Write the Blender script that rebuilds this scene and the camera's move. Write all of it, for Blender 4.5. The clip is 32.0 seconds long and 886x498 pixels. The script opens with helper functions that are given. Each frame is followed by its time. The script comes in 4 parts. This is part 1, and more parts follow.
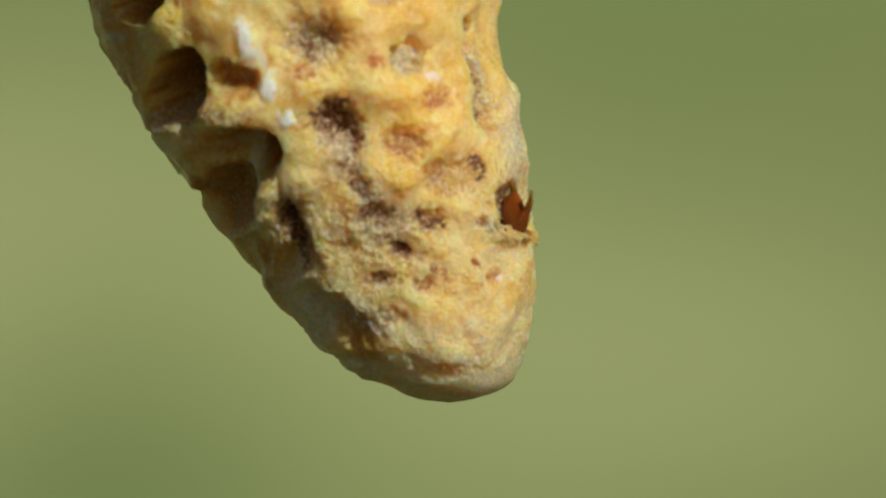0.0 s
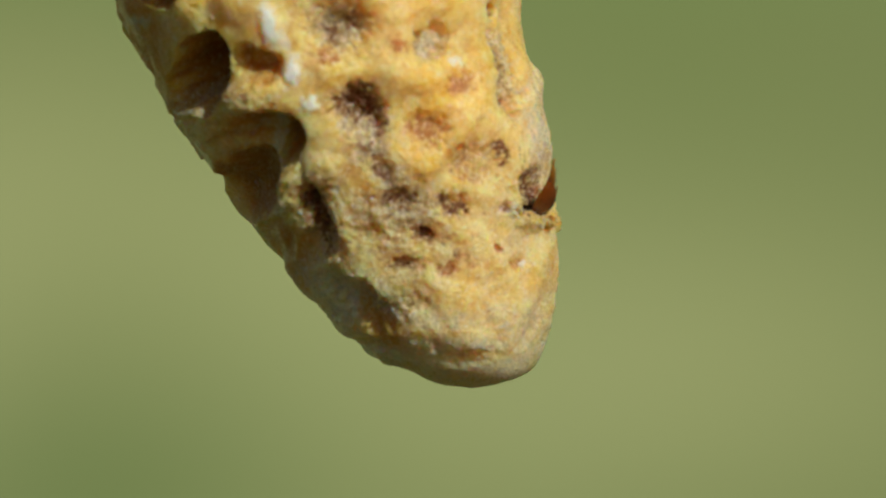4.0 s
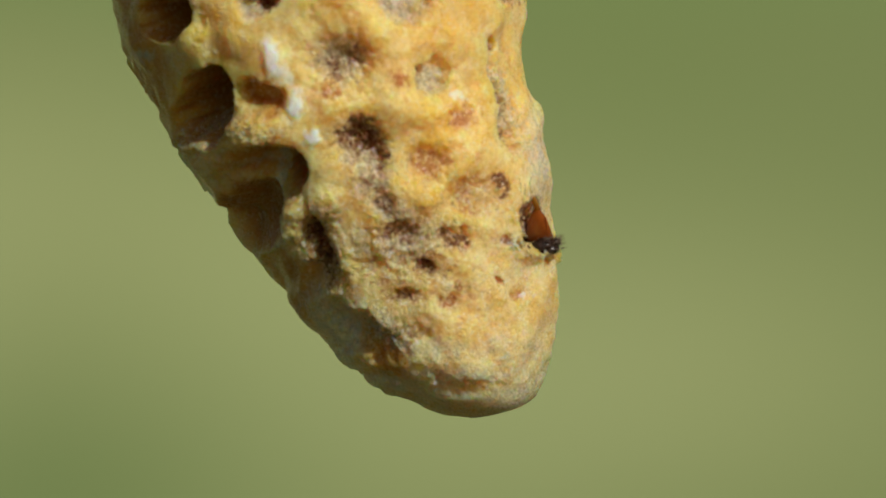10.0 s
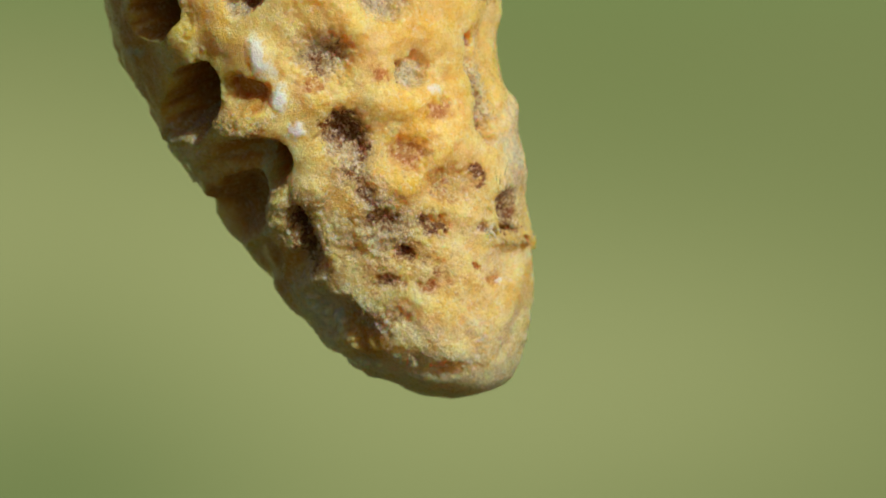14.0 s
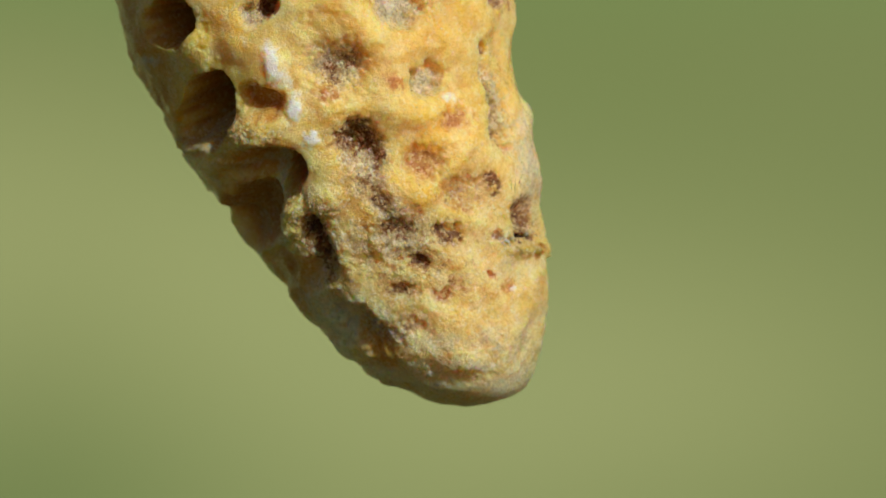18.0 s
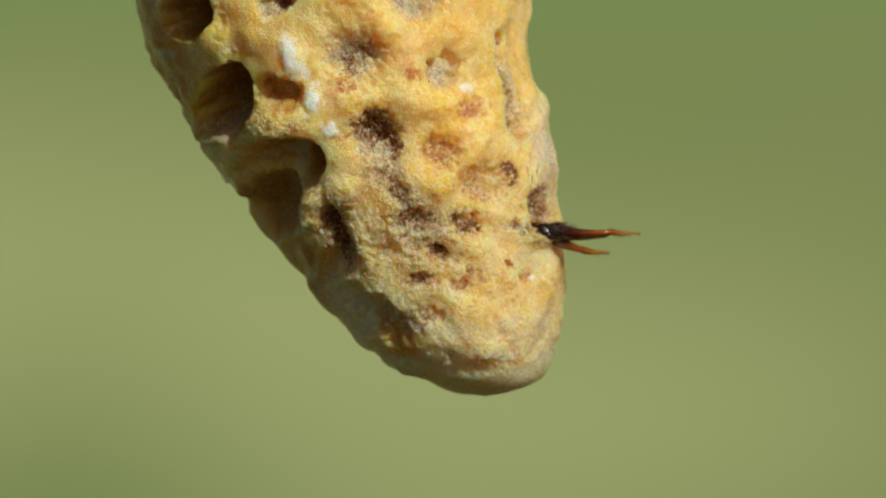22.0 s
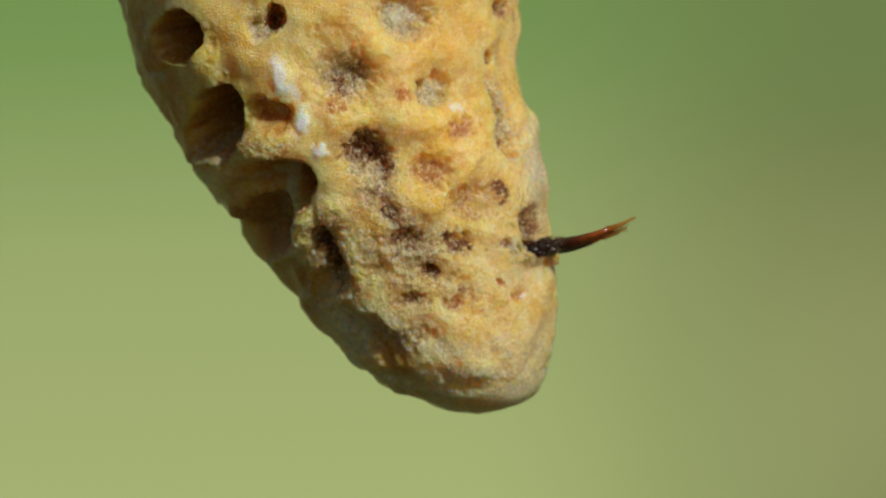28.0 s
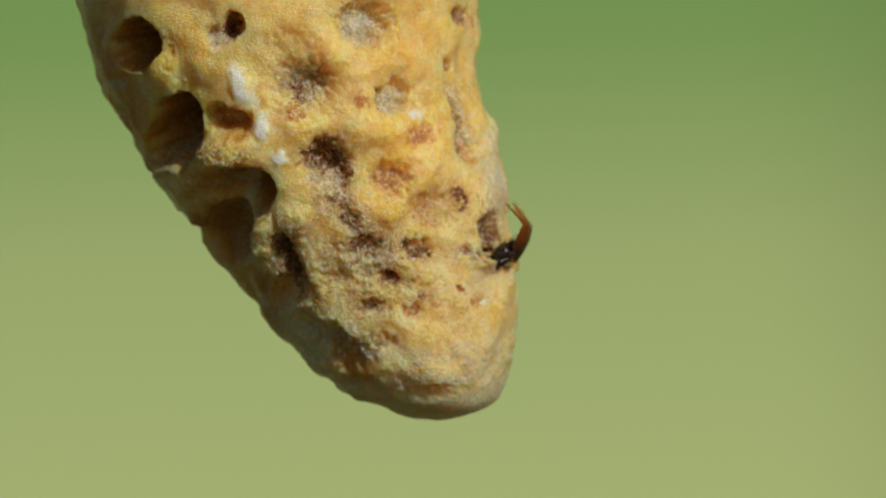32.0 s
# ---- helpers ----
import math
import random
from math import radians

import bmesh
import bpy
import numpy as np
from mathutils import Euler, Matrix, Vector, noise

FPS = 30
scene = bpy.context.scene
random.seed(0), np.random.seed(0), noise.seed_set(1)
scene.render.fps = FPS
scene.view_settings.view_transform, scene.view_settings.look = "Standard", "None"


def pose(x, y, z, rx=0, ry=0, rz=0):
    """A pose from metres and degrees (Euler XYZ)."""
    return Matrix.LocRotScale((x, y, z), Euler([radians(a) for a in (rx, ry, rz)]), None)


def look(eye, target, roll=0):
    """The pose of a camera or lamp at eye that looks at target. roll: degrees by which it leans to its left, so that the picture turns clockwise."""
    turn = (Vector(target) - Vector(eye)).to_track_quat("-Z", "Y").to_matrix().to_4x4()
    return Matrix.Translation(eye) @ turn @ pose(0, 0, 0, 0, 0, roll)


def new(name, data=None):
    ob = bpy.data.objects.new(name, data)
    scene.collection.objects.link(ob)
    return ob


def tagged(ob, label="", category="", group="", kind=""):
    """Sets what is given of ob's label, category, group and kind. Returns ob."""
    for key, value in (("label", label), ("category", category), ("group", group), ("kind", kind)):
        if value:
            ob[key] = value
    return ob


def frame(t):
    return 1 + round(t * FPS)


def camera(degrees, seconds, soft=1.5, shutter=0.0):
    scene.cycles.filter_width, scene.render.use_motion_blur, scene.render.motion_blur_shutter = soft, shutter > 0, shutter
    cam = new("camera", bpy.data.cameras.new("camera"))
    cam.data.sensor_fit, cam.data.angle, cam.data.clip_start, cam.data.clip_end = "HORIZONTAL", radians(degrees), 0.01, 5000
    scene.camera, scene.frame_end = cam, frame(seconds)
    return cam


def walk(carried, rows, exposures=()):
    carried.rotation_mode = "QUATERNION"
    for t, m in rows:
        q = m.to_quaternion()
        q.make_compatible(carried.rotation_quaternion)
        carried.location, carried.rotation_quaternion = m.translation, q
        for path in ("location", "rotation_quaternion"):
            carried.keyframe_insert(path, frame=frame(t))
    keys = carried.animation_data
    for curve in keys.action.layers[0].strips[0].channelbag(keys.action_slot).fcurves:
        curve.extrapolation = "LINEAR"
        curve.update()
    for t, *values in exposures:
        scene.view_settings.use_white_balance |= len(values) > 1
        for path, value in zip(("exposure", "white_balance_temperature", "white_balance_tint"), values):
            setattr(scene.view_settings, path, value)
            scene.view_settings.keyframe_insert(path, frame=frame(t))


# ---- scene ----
# All small things are drawn up in millimetres round the point HOME, x to the right, y away, z up.
HOME = Vector((0.0, 0.0, 1.30))
MM = 0.001
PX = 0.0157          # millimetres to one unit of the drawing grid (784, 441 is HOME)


def gx(u):
    return (u - 784) * PX


def gz(v):
    return (441 - v) * PX


# ---- camera ----
cam = camera(7.043, 32.0, soft=1.5)
cam.data.dof.use_dof = True
cam.data.dof.focus_distance = 0.1970
cam.data.dof.aperture_fstop = 122.0
# seconds, mm across, mm up, mm away, degrees of lean
PATH = [
    (0, 0.247, -0.278, 189.97, -0.03), (0.5, 0.160, -0.264, 189.91, -0.00), (1, 0.068, -0.362, 189.89, 0.05), (1.5, -0.024, -0.495, 190.06, 0.12),
    (2, -0.091, -0.675, 190.06, 0.12), (2.5, -0.115, -0.879, 189.96, 0.20), (3, -0.224, -0.988, 189.77, 0.06), (3.5, -0.373, -0.863, 189.76, 0.15),
    (5.5, -0.144, -0.034, 190.42, 0.15), (6, 0.001, 0.127, 190.74, 0.13), (6.5, 0.182, 0.095, 191.05, 0.20), (7, 0.323, 0.032, 190.94, 0.14),
    (7.5, 0.413, 0.045, 191.04, 0.18), (8, 0.414, 0.111, 191.24, 0.12), (8.5, 0.301, 0.194, 191.10, 0.19), (9, 0.091, 0.234, 191.30, 0.18),
    (9.5, -0.154, 0.220, 191.56, 0.10), (10, -0.397, 0.177, 191.87, 0.14), (10.5, -0.511, 0.132, 192.29, 0.17), (11, -0.520, 0.111, 193.44, 0.23),
    (11.5, -0.478, 0.123, 194.72, 0.12), (12, -0.347, 0.114, 197.50, 0.15), (12.5, -0.191, 0.081, 198.94, 0.07), (13, 0.000, -0.000, 200.00, 0.00),
    (13.5, 0.136, -0.092, 200.19, -0.12), (14, 0.181, -0.175, 200.11, -0.16), (14.5, 0.107, -0.209, 200.00, -0.20),
    (16.5, -0.007, -0.023, 200.30, -0.16), (17, 0.187, -0.095, 200.41, -0.15), (17.5, 0.065, -0.114, 200.30, -0.18),
    (18, -0.232, 0.058, 200.17, -0.23), (18.5, -0.511, 0.276, 200.46, -0.29), (19, -0.746, 0.378, 200.33, -0.36), (19.5, -0.880, 0.328, 200.38, -0.47),
    (20, -0.936, 0.166, 200.46, -0.50), (20.5, -0.932, -0.010, 200.44, -0.50), (21, -0.841, -0.178, 200.47, -0.50),
    (21.5, -0.770, -0.252, 200.44, -0.55), (22, -0.732, -0.218, 200.97, -0.59), (22.5, -0.719, -0.128, 200.68, -0.58),
    (23, -0.705, -0.086, 200.93, -0.60), (23.5, -0.684, -0.093, 201.21, -0.61), (24, -0.683, -0.076, 201.14, -0.64),
    (24.5, -0.735, 0.102, 201.30, -0.67), (25, -0.793, 0.460, 201.45, -0.74), (25.5, -0.807, 0.734, 201.56, -0.85),
    (27.5, -0.600, 0.414, 201.77, -1.19), (28, -0.490, 0.315, 201.84, -1.19), (28.5, -0.426, 0.206, 201.76, -1.31),
    (29, -0.389, 0.130, 201.75, -1.29), (29.5, -0.330, 0.087, 201.79, -1.37), (30, -0.235, 0.082, 201.85, -1.35), (30.5, -0.093, 0.128, 201.73, -1.35),
    (31, 0.158, 0.214, 201.99, -1.32), (31.5, 0.416, 0.329, 202.33, -1.34), (32, 0.646, 0.482, 201.92, -1.37),
]
walk(cam, [(t, look(HOME + Vector((x, -d, z)) * MM, HOME + Vector((x, 0, z)) * MM, lean)) for t, x, z, d, lean in PATH],
     exposures=[(0, -0.09), (10, -0.10), (12, -0.15), (14, -0.04), (17, -0.02), (18, -0.01), (19, -0.08), (21, -0.04), (25, 0.0), (28, -0.26), (30, -0.25), (32, -0.30)])

# ---- light ----
SUN_ELEVATION, SUN_AZIMUTH = 30.0, 32.0      # azimuth: degrees to the right of the way from the cell to the camera
world = bpy.data.worlds.new("world")
scene.world = world
world.use_nodes = True
wn = world.node_tree
sky = wn.nodes.new("ShaderNodeTexSky")
sky.sky_type = "NISHITA"
sky.sun_disc = False
sky.sun_elevation = radians(SUN_ELEVATION)
sky.sun_rotation = radians(180 - SUN_AZIMUTH)
wn.nodes["Background"].inputs["Strength"].default_value = 0.04
wn.links.new(sky.outputs["Color"], wn.nodes["Background"].inputs["Color"])
sun_way = Vector((math.sin(radians(SUN_AZIMUTH)) * math.cos(radians(SUN_ELEVATION)),
                  -math.cos(radians(SUN_AZIMUTH)) * math.cos(radians(SUN_ELEVATION)), math.sin(radians(SUN_ELEVATION))))
sun = new("sun", bpy.data.lights.new("sun", "SUN"))
sun.data.energy, sun.data.angle, sun.data.color = 3.4, radians(0.53), (1.0, 0.945, 0.84)
sun.matrix_world = look(HOME + sun_way * 4, HOME)


# ---- materials ----
def material(name, rough=0.5, color=(0.5, 0.5, 0.5), **inputs):
    m = bpy.data.materials.new(name)
    m.use_nodes = True
    b = m.node_tree.nodes["Principled BSDF"]
    b.inputs["Base Color"].default_value = (*color, 1)
    b.inputs["Roughness"].default_value = rough
    for key, value in inputs.items():
        b.inputs[key.replace("_", " ")].default_value = value
    return m


def nd(m, kind, **values):
    n = m.node_tree.nodes.new(kind)
    for key, value in values.items():
        n.inputs[key.replace("_", " ")].default_value = value
    return n


def wire(m, a, b):
    m.node_tree.links.new(a, b)


def grain(m, scale, detail=4.0, rough=0.6):
    co = nd(m, "ShaderNodeTexCoord")
    n = nd(m, "ShaderNodeTexNoise", Scale=scale, Detail=detail, Roughness=rough)
    wire(m, co.outputs["Object"], n.inputs["Vector"])
    return n.outputs["Fac"]


def ramp(m, fac, stops):
    r = nd(m, "ShaderNodeValToRGB")
    el = r.color_ramp.elements
    while len(el) < len(stops):
        el.new(0.5)
    for e, (at, c) in zip(el, stops):
        e.position, e.color = at, (c, c, c, 1) if isinstance(c, float) else (*c, 1)
    wire(m, fac, r.inputs["Fac"])
    return r.outputs["Color"]


def blend(m, fac, a, b, how="MIX"):
    n = m.node_tree.nodes.new("ShaderNodeMix")
    n.data_type, n.blend_type = "RGBA", how
    for sock, v in ((n.inputs[0], fac), (n.inputs[6], a), (n.inputs[7], b)):
        if isinstance(v, bpy.types.NodeSocket):
            wire(m, v, sock)
        else:
            sock.default_value = v if isinstance(v, (int, float)) else (*v, 1)
    return n.outputs[2]


def calc(m, how, a, b):
    n = m.node_tree.nodes.new("ShaderNodeMath")
    n.operation = how
    for sock, v in zip(n.inputs, (a, b)):
        if isinstance(v, bpy.types.NodeSocket):
            wire(m, v, sock)
        else:
            sock.default_value = v
    return n.outputs[0]


def relief(m, height, strength, distance):
    bump = nd(m, "ShaderNodeBump", Strength=strength, Distance=distance)
    wire(m, height, bump.inputs["Height"])
    wire(m, bump.outputs["Normal"], m.node_tree.nodes["Principled BSDF"].inputs["Normal"])


def attribute(m, name):
    a = nd(m, "ShaderNodeAttribute")
    a.attribute_name = name
    return a.outputs["Fac"]


def wax_material():
    m = material("wax", 0.5)
    b = m.node_tree.nodes["Principled BSDF"]
    large, mid, small, fine, tiny = grain(m, 420), grain(m, 1500, 4), grain(m, 4200, 4, 0.65), grain(m, 9000, 3, 0.7), grain(m, 21000, 2)
    co = nd(m, "ShaderNodeTexCoord")
    shift = nd(m, "ShaderNodeVectorMath")
    wob = nd(m, "ShaderNodeTexNoise", Scale=7000.0, Detail=3.0)
    wire(m, co.outputs["Object"], wob.inputs["Vector"])
    scaled = nd(m, "ShaderNodeVectorMath")
    scaled.operation = "SCALE"
    scaled.inputs["Scale"].default_value = 0.00016
    wire(m, wob.outputs["Color"], scaled.inputs[0])
    wire(m, co.outputs["Object"], shift.inputs[0])
    wire(m, scaled.outputs[0], shift.inputs[1])

    def crystals(scale):
        v = nd(m, "ShaderNodeTexVoronoi", Scale=scale)
        wire(m, shift.outputs[0], v.inputs["Vector"])
        rgb = nd(m, "ShaderNodeSeparateColor")
        wire(m, v.outputs["Color"], rgb.inputs[0])
        return (v.outputs["Distance"], *rgb.outputs[:3])

    edge, r1, r2, r3 = crystals(12500)
    edge2, f1, f2, f3 = crystals(25000)

    def clamp_times(value, factor):
        n = nd(m, "ShaderNodeMath")
        n.operation, n.use_clamp = "MULTIPLY", True
        wire(m, value, n.inputs[0])
        n.inputs[1].default_value = factor
        return n.outputs[0]

    def mask(name, chance, sharp=3.0, gain=1.25):
        """Grains that take a tint where its strength beats their own chance."""
        return clamp_times(calc(m, "SUBTRACT", calc(m, "MULTIPLY", attribute(m, name), gain), chance), sharp)

    patchy = calc(m, "ADD", calc(m, "ADD", calc(m, "MULTIPLY", r1, 0.40), calc(m, "MULTIPLY", f1, 0.22)), calc(m, "MULTIPLY", small, 0.36))
    col = blend(m, ramp(m, large, [(0.40, 0.0), (0.60, 1.0)]), (0.89, 0.53, 0.07), (0.96, 0.75, 0.27))
    col = blend(m, ramp(m, mid, [(0.45, 0.0), (0.72, 0.7)]), col, (0.95, 0.73, 0.29))
    col = blend(m, calc(m, "MULTIPLY", attribute(m, "pale"), ramp(m, mid, [(0.25, 0.45), (0.6, 0.95)])), col, (0.91, 0.76, 0.39))
    frost = ramp(m, grain(m, 1000, 5, 0.65), [(0.50, 0.0), (0.66, 0.6)])
    col = blend(m, calc(m, "MULTIPLY", frost, ramp(m, attribute(m, "orange"), [(0.3, 1.0), (0.9, 0.0)])), col, (0.90, 0.76, 0.40))
    warm = ramp(m, attribute(m, "pale"), [(0.3, 1.0), (0.9, 0.45)])
    col = blend(m, calc(m, "MULTIPLY", warm, ramp(m, grain(m, 850, 5, 0.65), [(0.52, 0.0), (0.70, 0.45)])), col, (0.70, 0.35, 0.05))
    blotch = grain(m, 2300, 3, 0.55)
    col = blend(m, calc(m, "MULTIPLY", warm, ramp(m, blotch, [(0.36, 0.45), (0.46, 0.0)])), col, (0.76, 0.36, 0.045))
    col = blend(m, ramp(m, blotch, [(0.53, 0.0), (0.66, 0.7)]), col, (0.93, 0.78, 0.36))
    col = blend(m, clamp_times(calc(m, "MULTIPLY", attribute(m, "amber"), ramp(m, mid, [(0.3, 0.5), (0.6, 1.0)])), 0.8), col, (0.80, 0.46, 0.04))
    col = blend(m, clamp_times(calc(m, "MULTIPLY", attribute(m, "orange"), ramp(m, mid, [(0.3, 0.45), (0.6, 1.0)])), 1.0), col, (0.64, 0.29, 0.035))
    # past 0.95 it deepens to brown, the holes' darkness painted into the wax
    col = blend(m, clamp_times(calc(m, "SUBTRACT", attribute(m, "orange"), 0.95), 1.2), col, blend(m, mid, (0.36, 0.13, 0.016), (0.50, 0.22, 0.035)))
    col = blend(m, mask("bloom_and_sheen", calc(m, "MULTIPLY", patchy, 0.7), 0.9, 1.3), col, blend(m, r1, (0.58, 0.54, 0.37), (0.80, 0.75, 0.57)))
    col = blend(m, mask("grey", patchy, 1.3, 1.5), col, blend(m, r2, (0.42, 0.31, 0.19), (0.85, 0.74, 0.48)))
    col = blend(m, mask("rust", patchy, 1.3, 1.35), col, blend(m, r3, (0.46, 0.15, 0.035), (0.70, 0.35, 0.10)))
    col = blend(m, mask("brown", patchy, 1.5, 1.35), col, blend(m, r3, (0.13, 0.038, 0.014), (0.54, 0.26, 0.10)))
    # single grains that differ, and dark seams between them
    col = blend(m, calc(m, "MULTIPLY", ramp(m, r3, [(0.70, 0.0), (0.95, 1.0)]), calc(m, "ADD", calc(m, "MULTIPLY", attribute(m, "crumb"), 0.45), 0.28)), col, (0.92, 0.82, 0.58))
    col = blend(m, calc(m, "MULTIPLY", ramp(m, r2, [(0.04, 1.0), (0.22, 0.0)]), 0.16), col, (0.50, 0.25, 0.05))
    col = blend(m, calc(m, "MULTIPLY", ramp(m, small, [(0.32, 1.0), (0.50, 0.0)]), 0.24), col, (0.58, 0.31, 0.06))
    col = blend(m, calc(m, "MULTIPLY", ramp(m, f2, [(0.0, 0.0), (1.0, 1.0)]), 0.16), col, (0.66, 0.48, 0.22), "MULTIPLY")
    col = blend(m, mask("white", patchy, 1.1, 1.8), col, (0.87, 0.82, 0.72))
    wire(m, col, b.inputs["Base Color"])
    wire(m, ramp(m, f1, [(0.3, 0.55), (0.97, 0.14)]), b.inputs["Roughness"])
    b.inputs["Subsurface Weight"].default_value = 0.85
    b.inputs["Subsurface Radius"].default_value = (1.0, 0.5, 0.12)
    b.inputs["Specular IOR Level"].default_value = 0.5
    b.inputs["Subsurface Scale"].default_value = 0.0018
    height = calc(m, "ADD", calc(m, "ADD", calc(m, "MULTIPLY", r3, 0.30), calc(m, "MULTIPLY", f3, 0.16)),
                  calc(m, "ADD", calc(m, "MULTIPLY", fine, 0.6), calc(m, "MULTIPLY", tiny, 0.25)))
    height = calc(m, "SUBTRACT", height, calc(m, "ADD", calc(m, "MULTIPLY", edge, 0.5), calc(m, "MULTIPLY", edge2, 0.25)))
    bump = nd(m, "ShaderNodeBump", Distance=0.0001)
    wire(m, height, bump.inputs["Height"])
    wire(m, ramp(m, attribute(m, "crumb"), [(0.0, 0.42), (0.5, 0.7), (1.0, 0.95)]), bump.inputs["Strength"])
    wire(m, bump.outputs["Normal"], b.inputs["Normal"])
    return m


def chitin_material(name, dark, light, rough, scatter):
    m = material(name, rough)
    b = m.node_tree.nodes["Principled BSDF"]
    wire(m, blend(m, ramp(m, grain(m, 2500), [(0.35, 0.0), (0.68, 1.0)]), dark, light), b.inputs["Base Color"])
    b.inputs["Subsurface Weight"].default_value = scatter
    b.inputs["Subsurface Radius"].default_value = (1.0, 0.35, 0.08)
    b.inputs["Subsurface Scale"].default_value = 0.0002
    relief(m, grain(m, 9000), 0.15, 0.00003)
    return m


def blade_material(name, root, middle, end, length, glow):
    """Thin horn that lets light through: darker at the root, amber towards the tip."""
    m = material(name, 0.12, Coat_Weight=0.9, Coat_Roughness=0.1)
    nt = m.node_tree
    b = nt.nodes["Principled BSDF"]
    co = nd(m, "ShaderNodeTexCoord")
    xyz = nd(m, "ShaderNodeSeparateXYZ")
    wire(m, co.outputs["Object"], xyz.inputs[0])
    along = calc(m, "ADD", calc(m, "DIVIDE", xyz.outputs[0], length * MM), calc(m, "MULTIPLY", calc(m, "SUBTRACT", grain(m, 4500), 0.5), 0.7))
    col = ramp(m, along, [(0.02, root), (0.36, middle), (1.0, end)])
    wire(m, col, b.inputs["Base Color"])
    relief(m, calc(m, "ADD", grain(m, 2600, 2), calc(m, "MULTIPLY", grain(m, 9000), 0.2)), 0.16, 0.00012)
    thin = nd(m, "ShaderNodeBsdfTranslucent")
    wire(m, blend(m, 1.0, col, (1.0, 0.85, 0.6), "MULTIPLY"), thin.inputs["Color"])
    mix = nd(m, "ShaderNodeMixShader", Fac=glow)
    wire(m, b.outputs[0], mix.inputs[1])
    wire(m, thin.outputs[0], mix.inputs[2])
    wire(m, mix.outputs[0], nt.nodes["Material Output"].inputs["Surface"])
    return m


WAX = wax_material()
CHITIN = blade_material("chitin", (0.018, 0.004, 0.002), (0.11, 0.022, 0.004), (0.42, 0.10, 0.012), 1.35, 0.34)
AMBER = blade_material("amber_chitin", (0.40, 0.14, 0.016), (0.58, 0.28, 0.035), (0.72, 0.46, 0.10), 0.72, 0.62)
BLACK = chitin_material("black_chitin", (0.007, 0.004, 0.003), (0.028, 0.011, 0.006), 0.26, 0.0)
HAIR = material("hair", 0.5, (0.10, 0.06, 0.03))
CRUMB = chitin_material("wax_crumb", (0.50, 0.27, 0.06), (0.78, 0.58, 0.22), 0.35, 0.6)


def grit_material():
    m = material("wax_grains", 0.32)
    b = m.node_tree.nodes["Principled BSDF"]
    each = nd(m, "ShaderNodeNewGeometry").outputs["Random Per Island"]
    col = ramp(m, each, [(0.0, (0.72, 0.46, 0.12)), (0.4, (0.80, 0.60, 0.22)), (0.8, (0.85, 0.69, 0.34)), (1.0, (0.88, 0.78, 0.52))])
    n = nd(m, "ShaderNodeMath")
    n.operation, n.use_clamp = "MULTIPLY", True
    wire(m, calc(m, "SUBTRACT", attribute(m, "brown"), calc(m, "ADD", calc(m, "MULTIPLY", each, 0.7), 0.1)), n.inputs[0])
    n.inputs[1].default_value = 2.0
    col = blend(m, n.outputs[0], col, (0.30, 0.12, 0.05))
    wire(m, col, b.inputs["Base Color"])
    thin = nd(m, "ShaderNodeBsdfTranslucent")
    wire(m, col, thin.inputs["Color"])
    mix = nd(m, "ShaderNodeMixShader", Fac=0.45)
    wire(m, b.outputs[0], mix.inputs[1])
    wire(m, thin.outputs[0], mix.inputs[2])
    wire(m, mix.outputs[0], m.node_tree.nodes["Material Output"].inputs["Surface"])
    return m


GRIT = grit_material()
GLINT = material("glint", 0.04, (0.9, 0.72, 0.4), Transmission_Weight=0.7, IOR=1.4)
FLAKE = chitin_material("wax_flake", (0.54, 0.48, 0.34), (0.74, 0.68, 0.50), 0.3, 0.6)


def wood_material():
    m = material("wood", 0.7)
    b = m.node_tree.nodes["Principled BSDF"]
    co = nd(m, "ShaderNodeTexCoord")
    mp = nd(m, "ShaderNodeMapping", Scale=(20, 300, 300))
    n = nd(m, "ShaderNodeTexNoise", Scale=1.0, Detail=6.0)
    wire(m, co.outputs["Object"], mp.inputs["Vector"])
    wire(m, mp.outputs["Vector"], n.inputs["Vector"])
    wire(m, ramp(m, n.outputs["Fac"], [(0.3, (0.24, 0.14, 0.07)), (0.7, (0.40, 0.27, 0.15))]), b.inputs["Base Color"])
    relief(m, n.outputs["Fac"], 0.4, 0.0006)
    return m


def grass_material():
    m = material("grass", 0.9)
    b = m.node_tree.nodes["Principled BSDF"]
    col = blend(m, grain(m, 1.3), (0.06, 0.09, 0.02), (0.11, 0.13, 0.04))
    wire(m, blend(m, ramp(m, grain(m, 40), [(0.4, 0.0), (0.7, 1.0)]), col, (0.10, 0.10, 0.045)), b.inputs["Base Color"])
    relief(m, grain(m, 60), 0.8, 0.04)
    return m


def meadow_material():
    m = material("distant_meadow", 1.0, Specular_IOR_Level=0.0)
    a = nd(m, "ShaderNodeAttribute")
    a.attribute_name = "meadow"
    wire(m, a.outputs["Color"], m.node_tree.nodes["Principled BSDF"].inputs["Base Color"])
    return m


# ---- helpers for meshes ----
def lattice(seed):
    rng = np.random.RandomState(seed)
    return rng.rand(32, 32, 32)


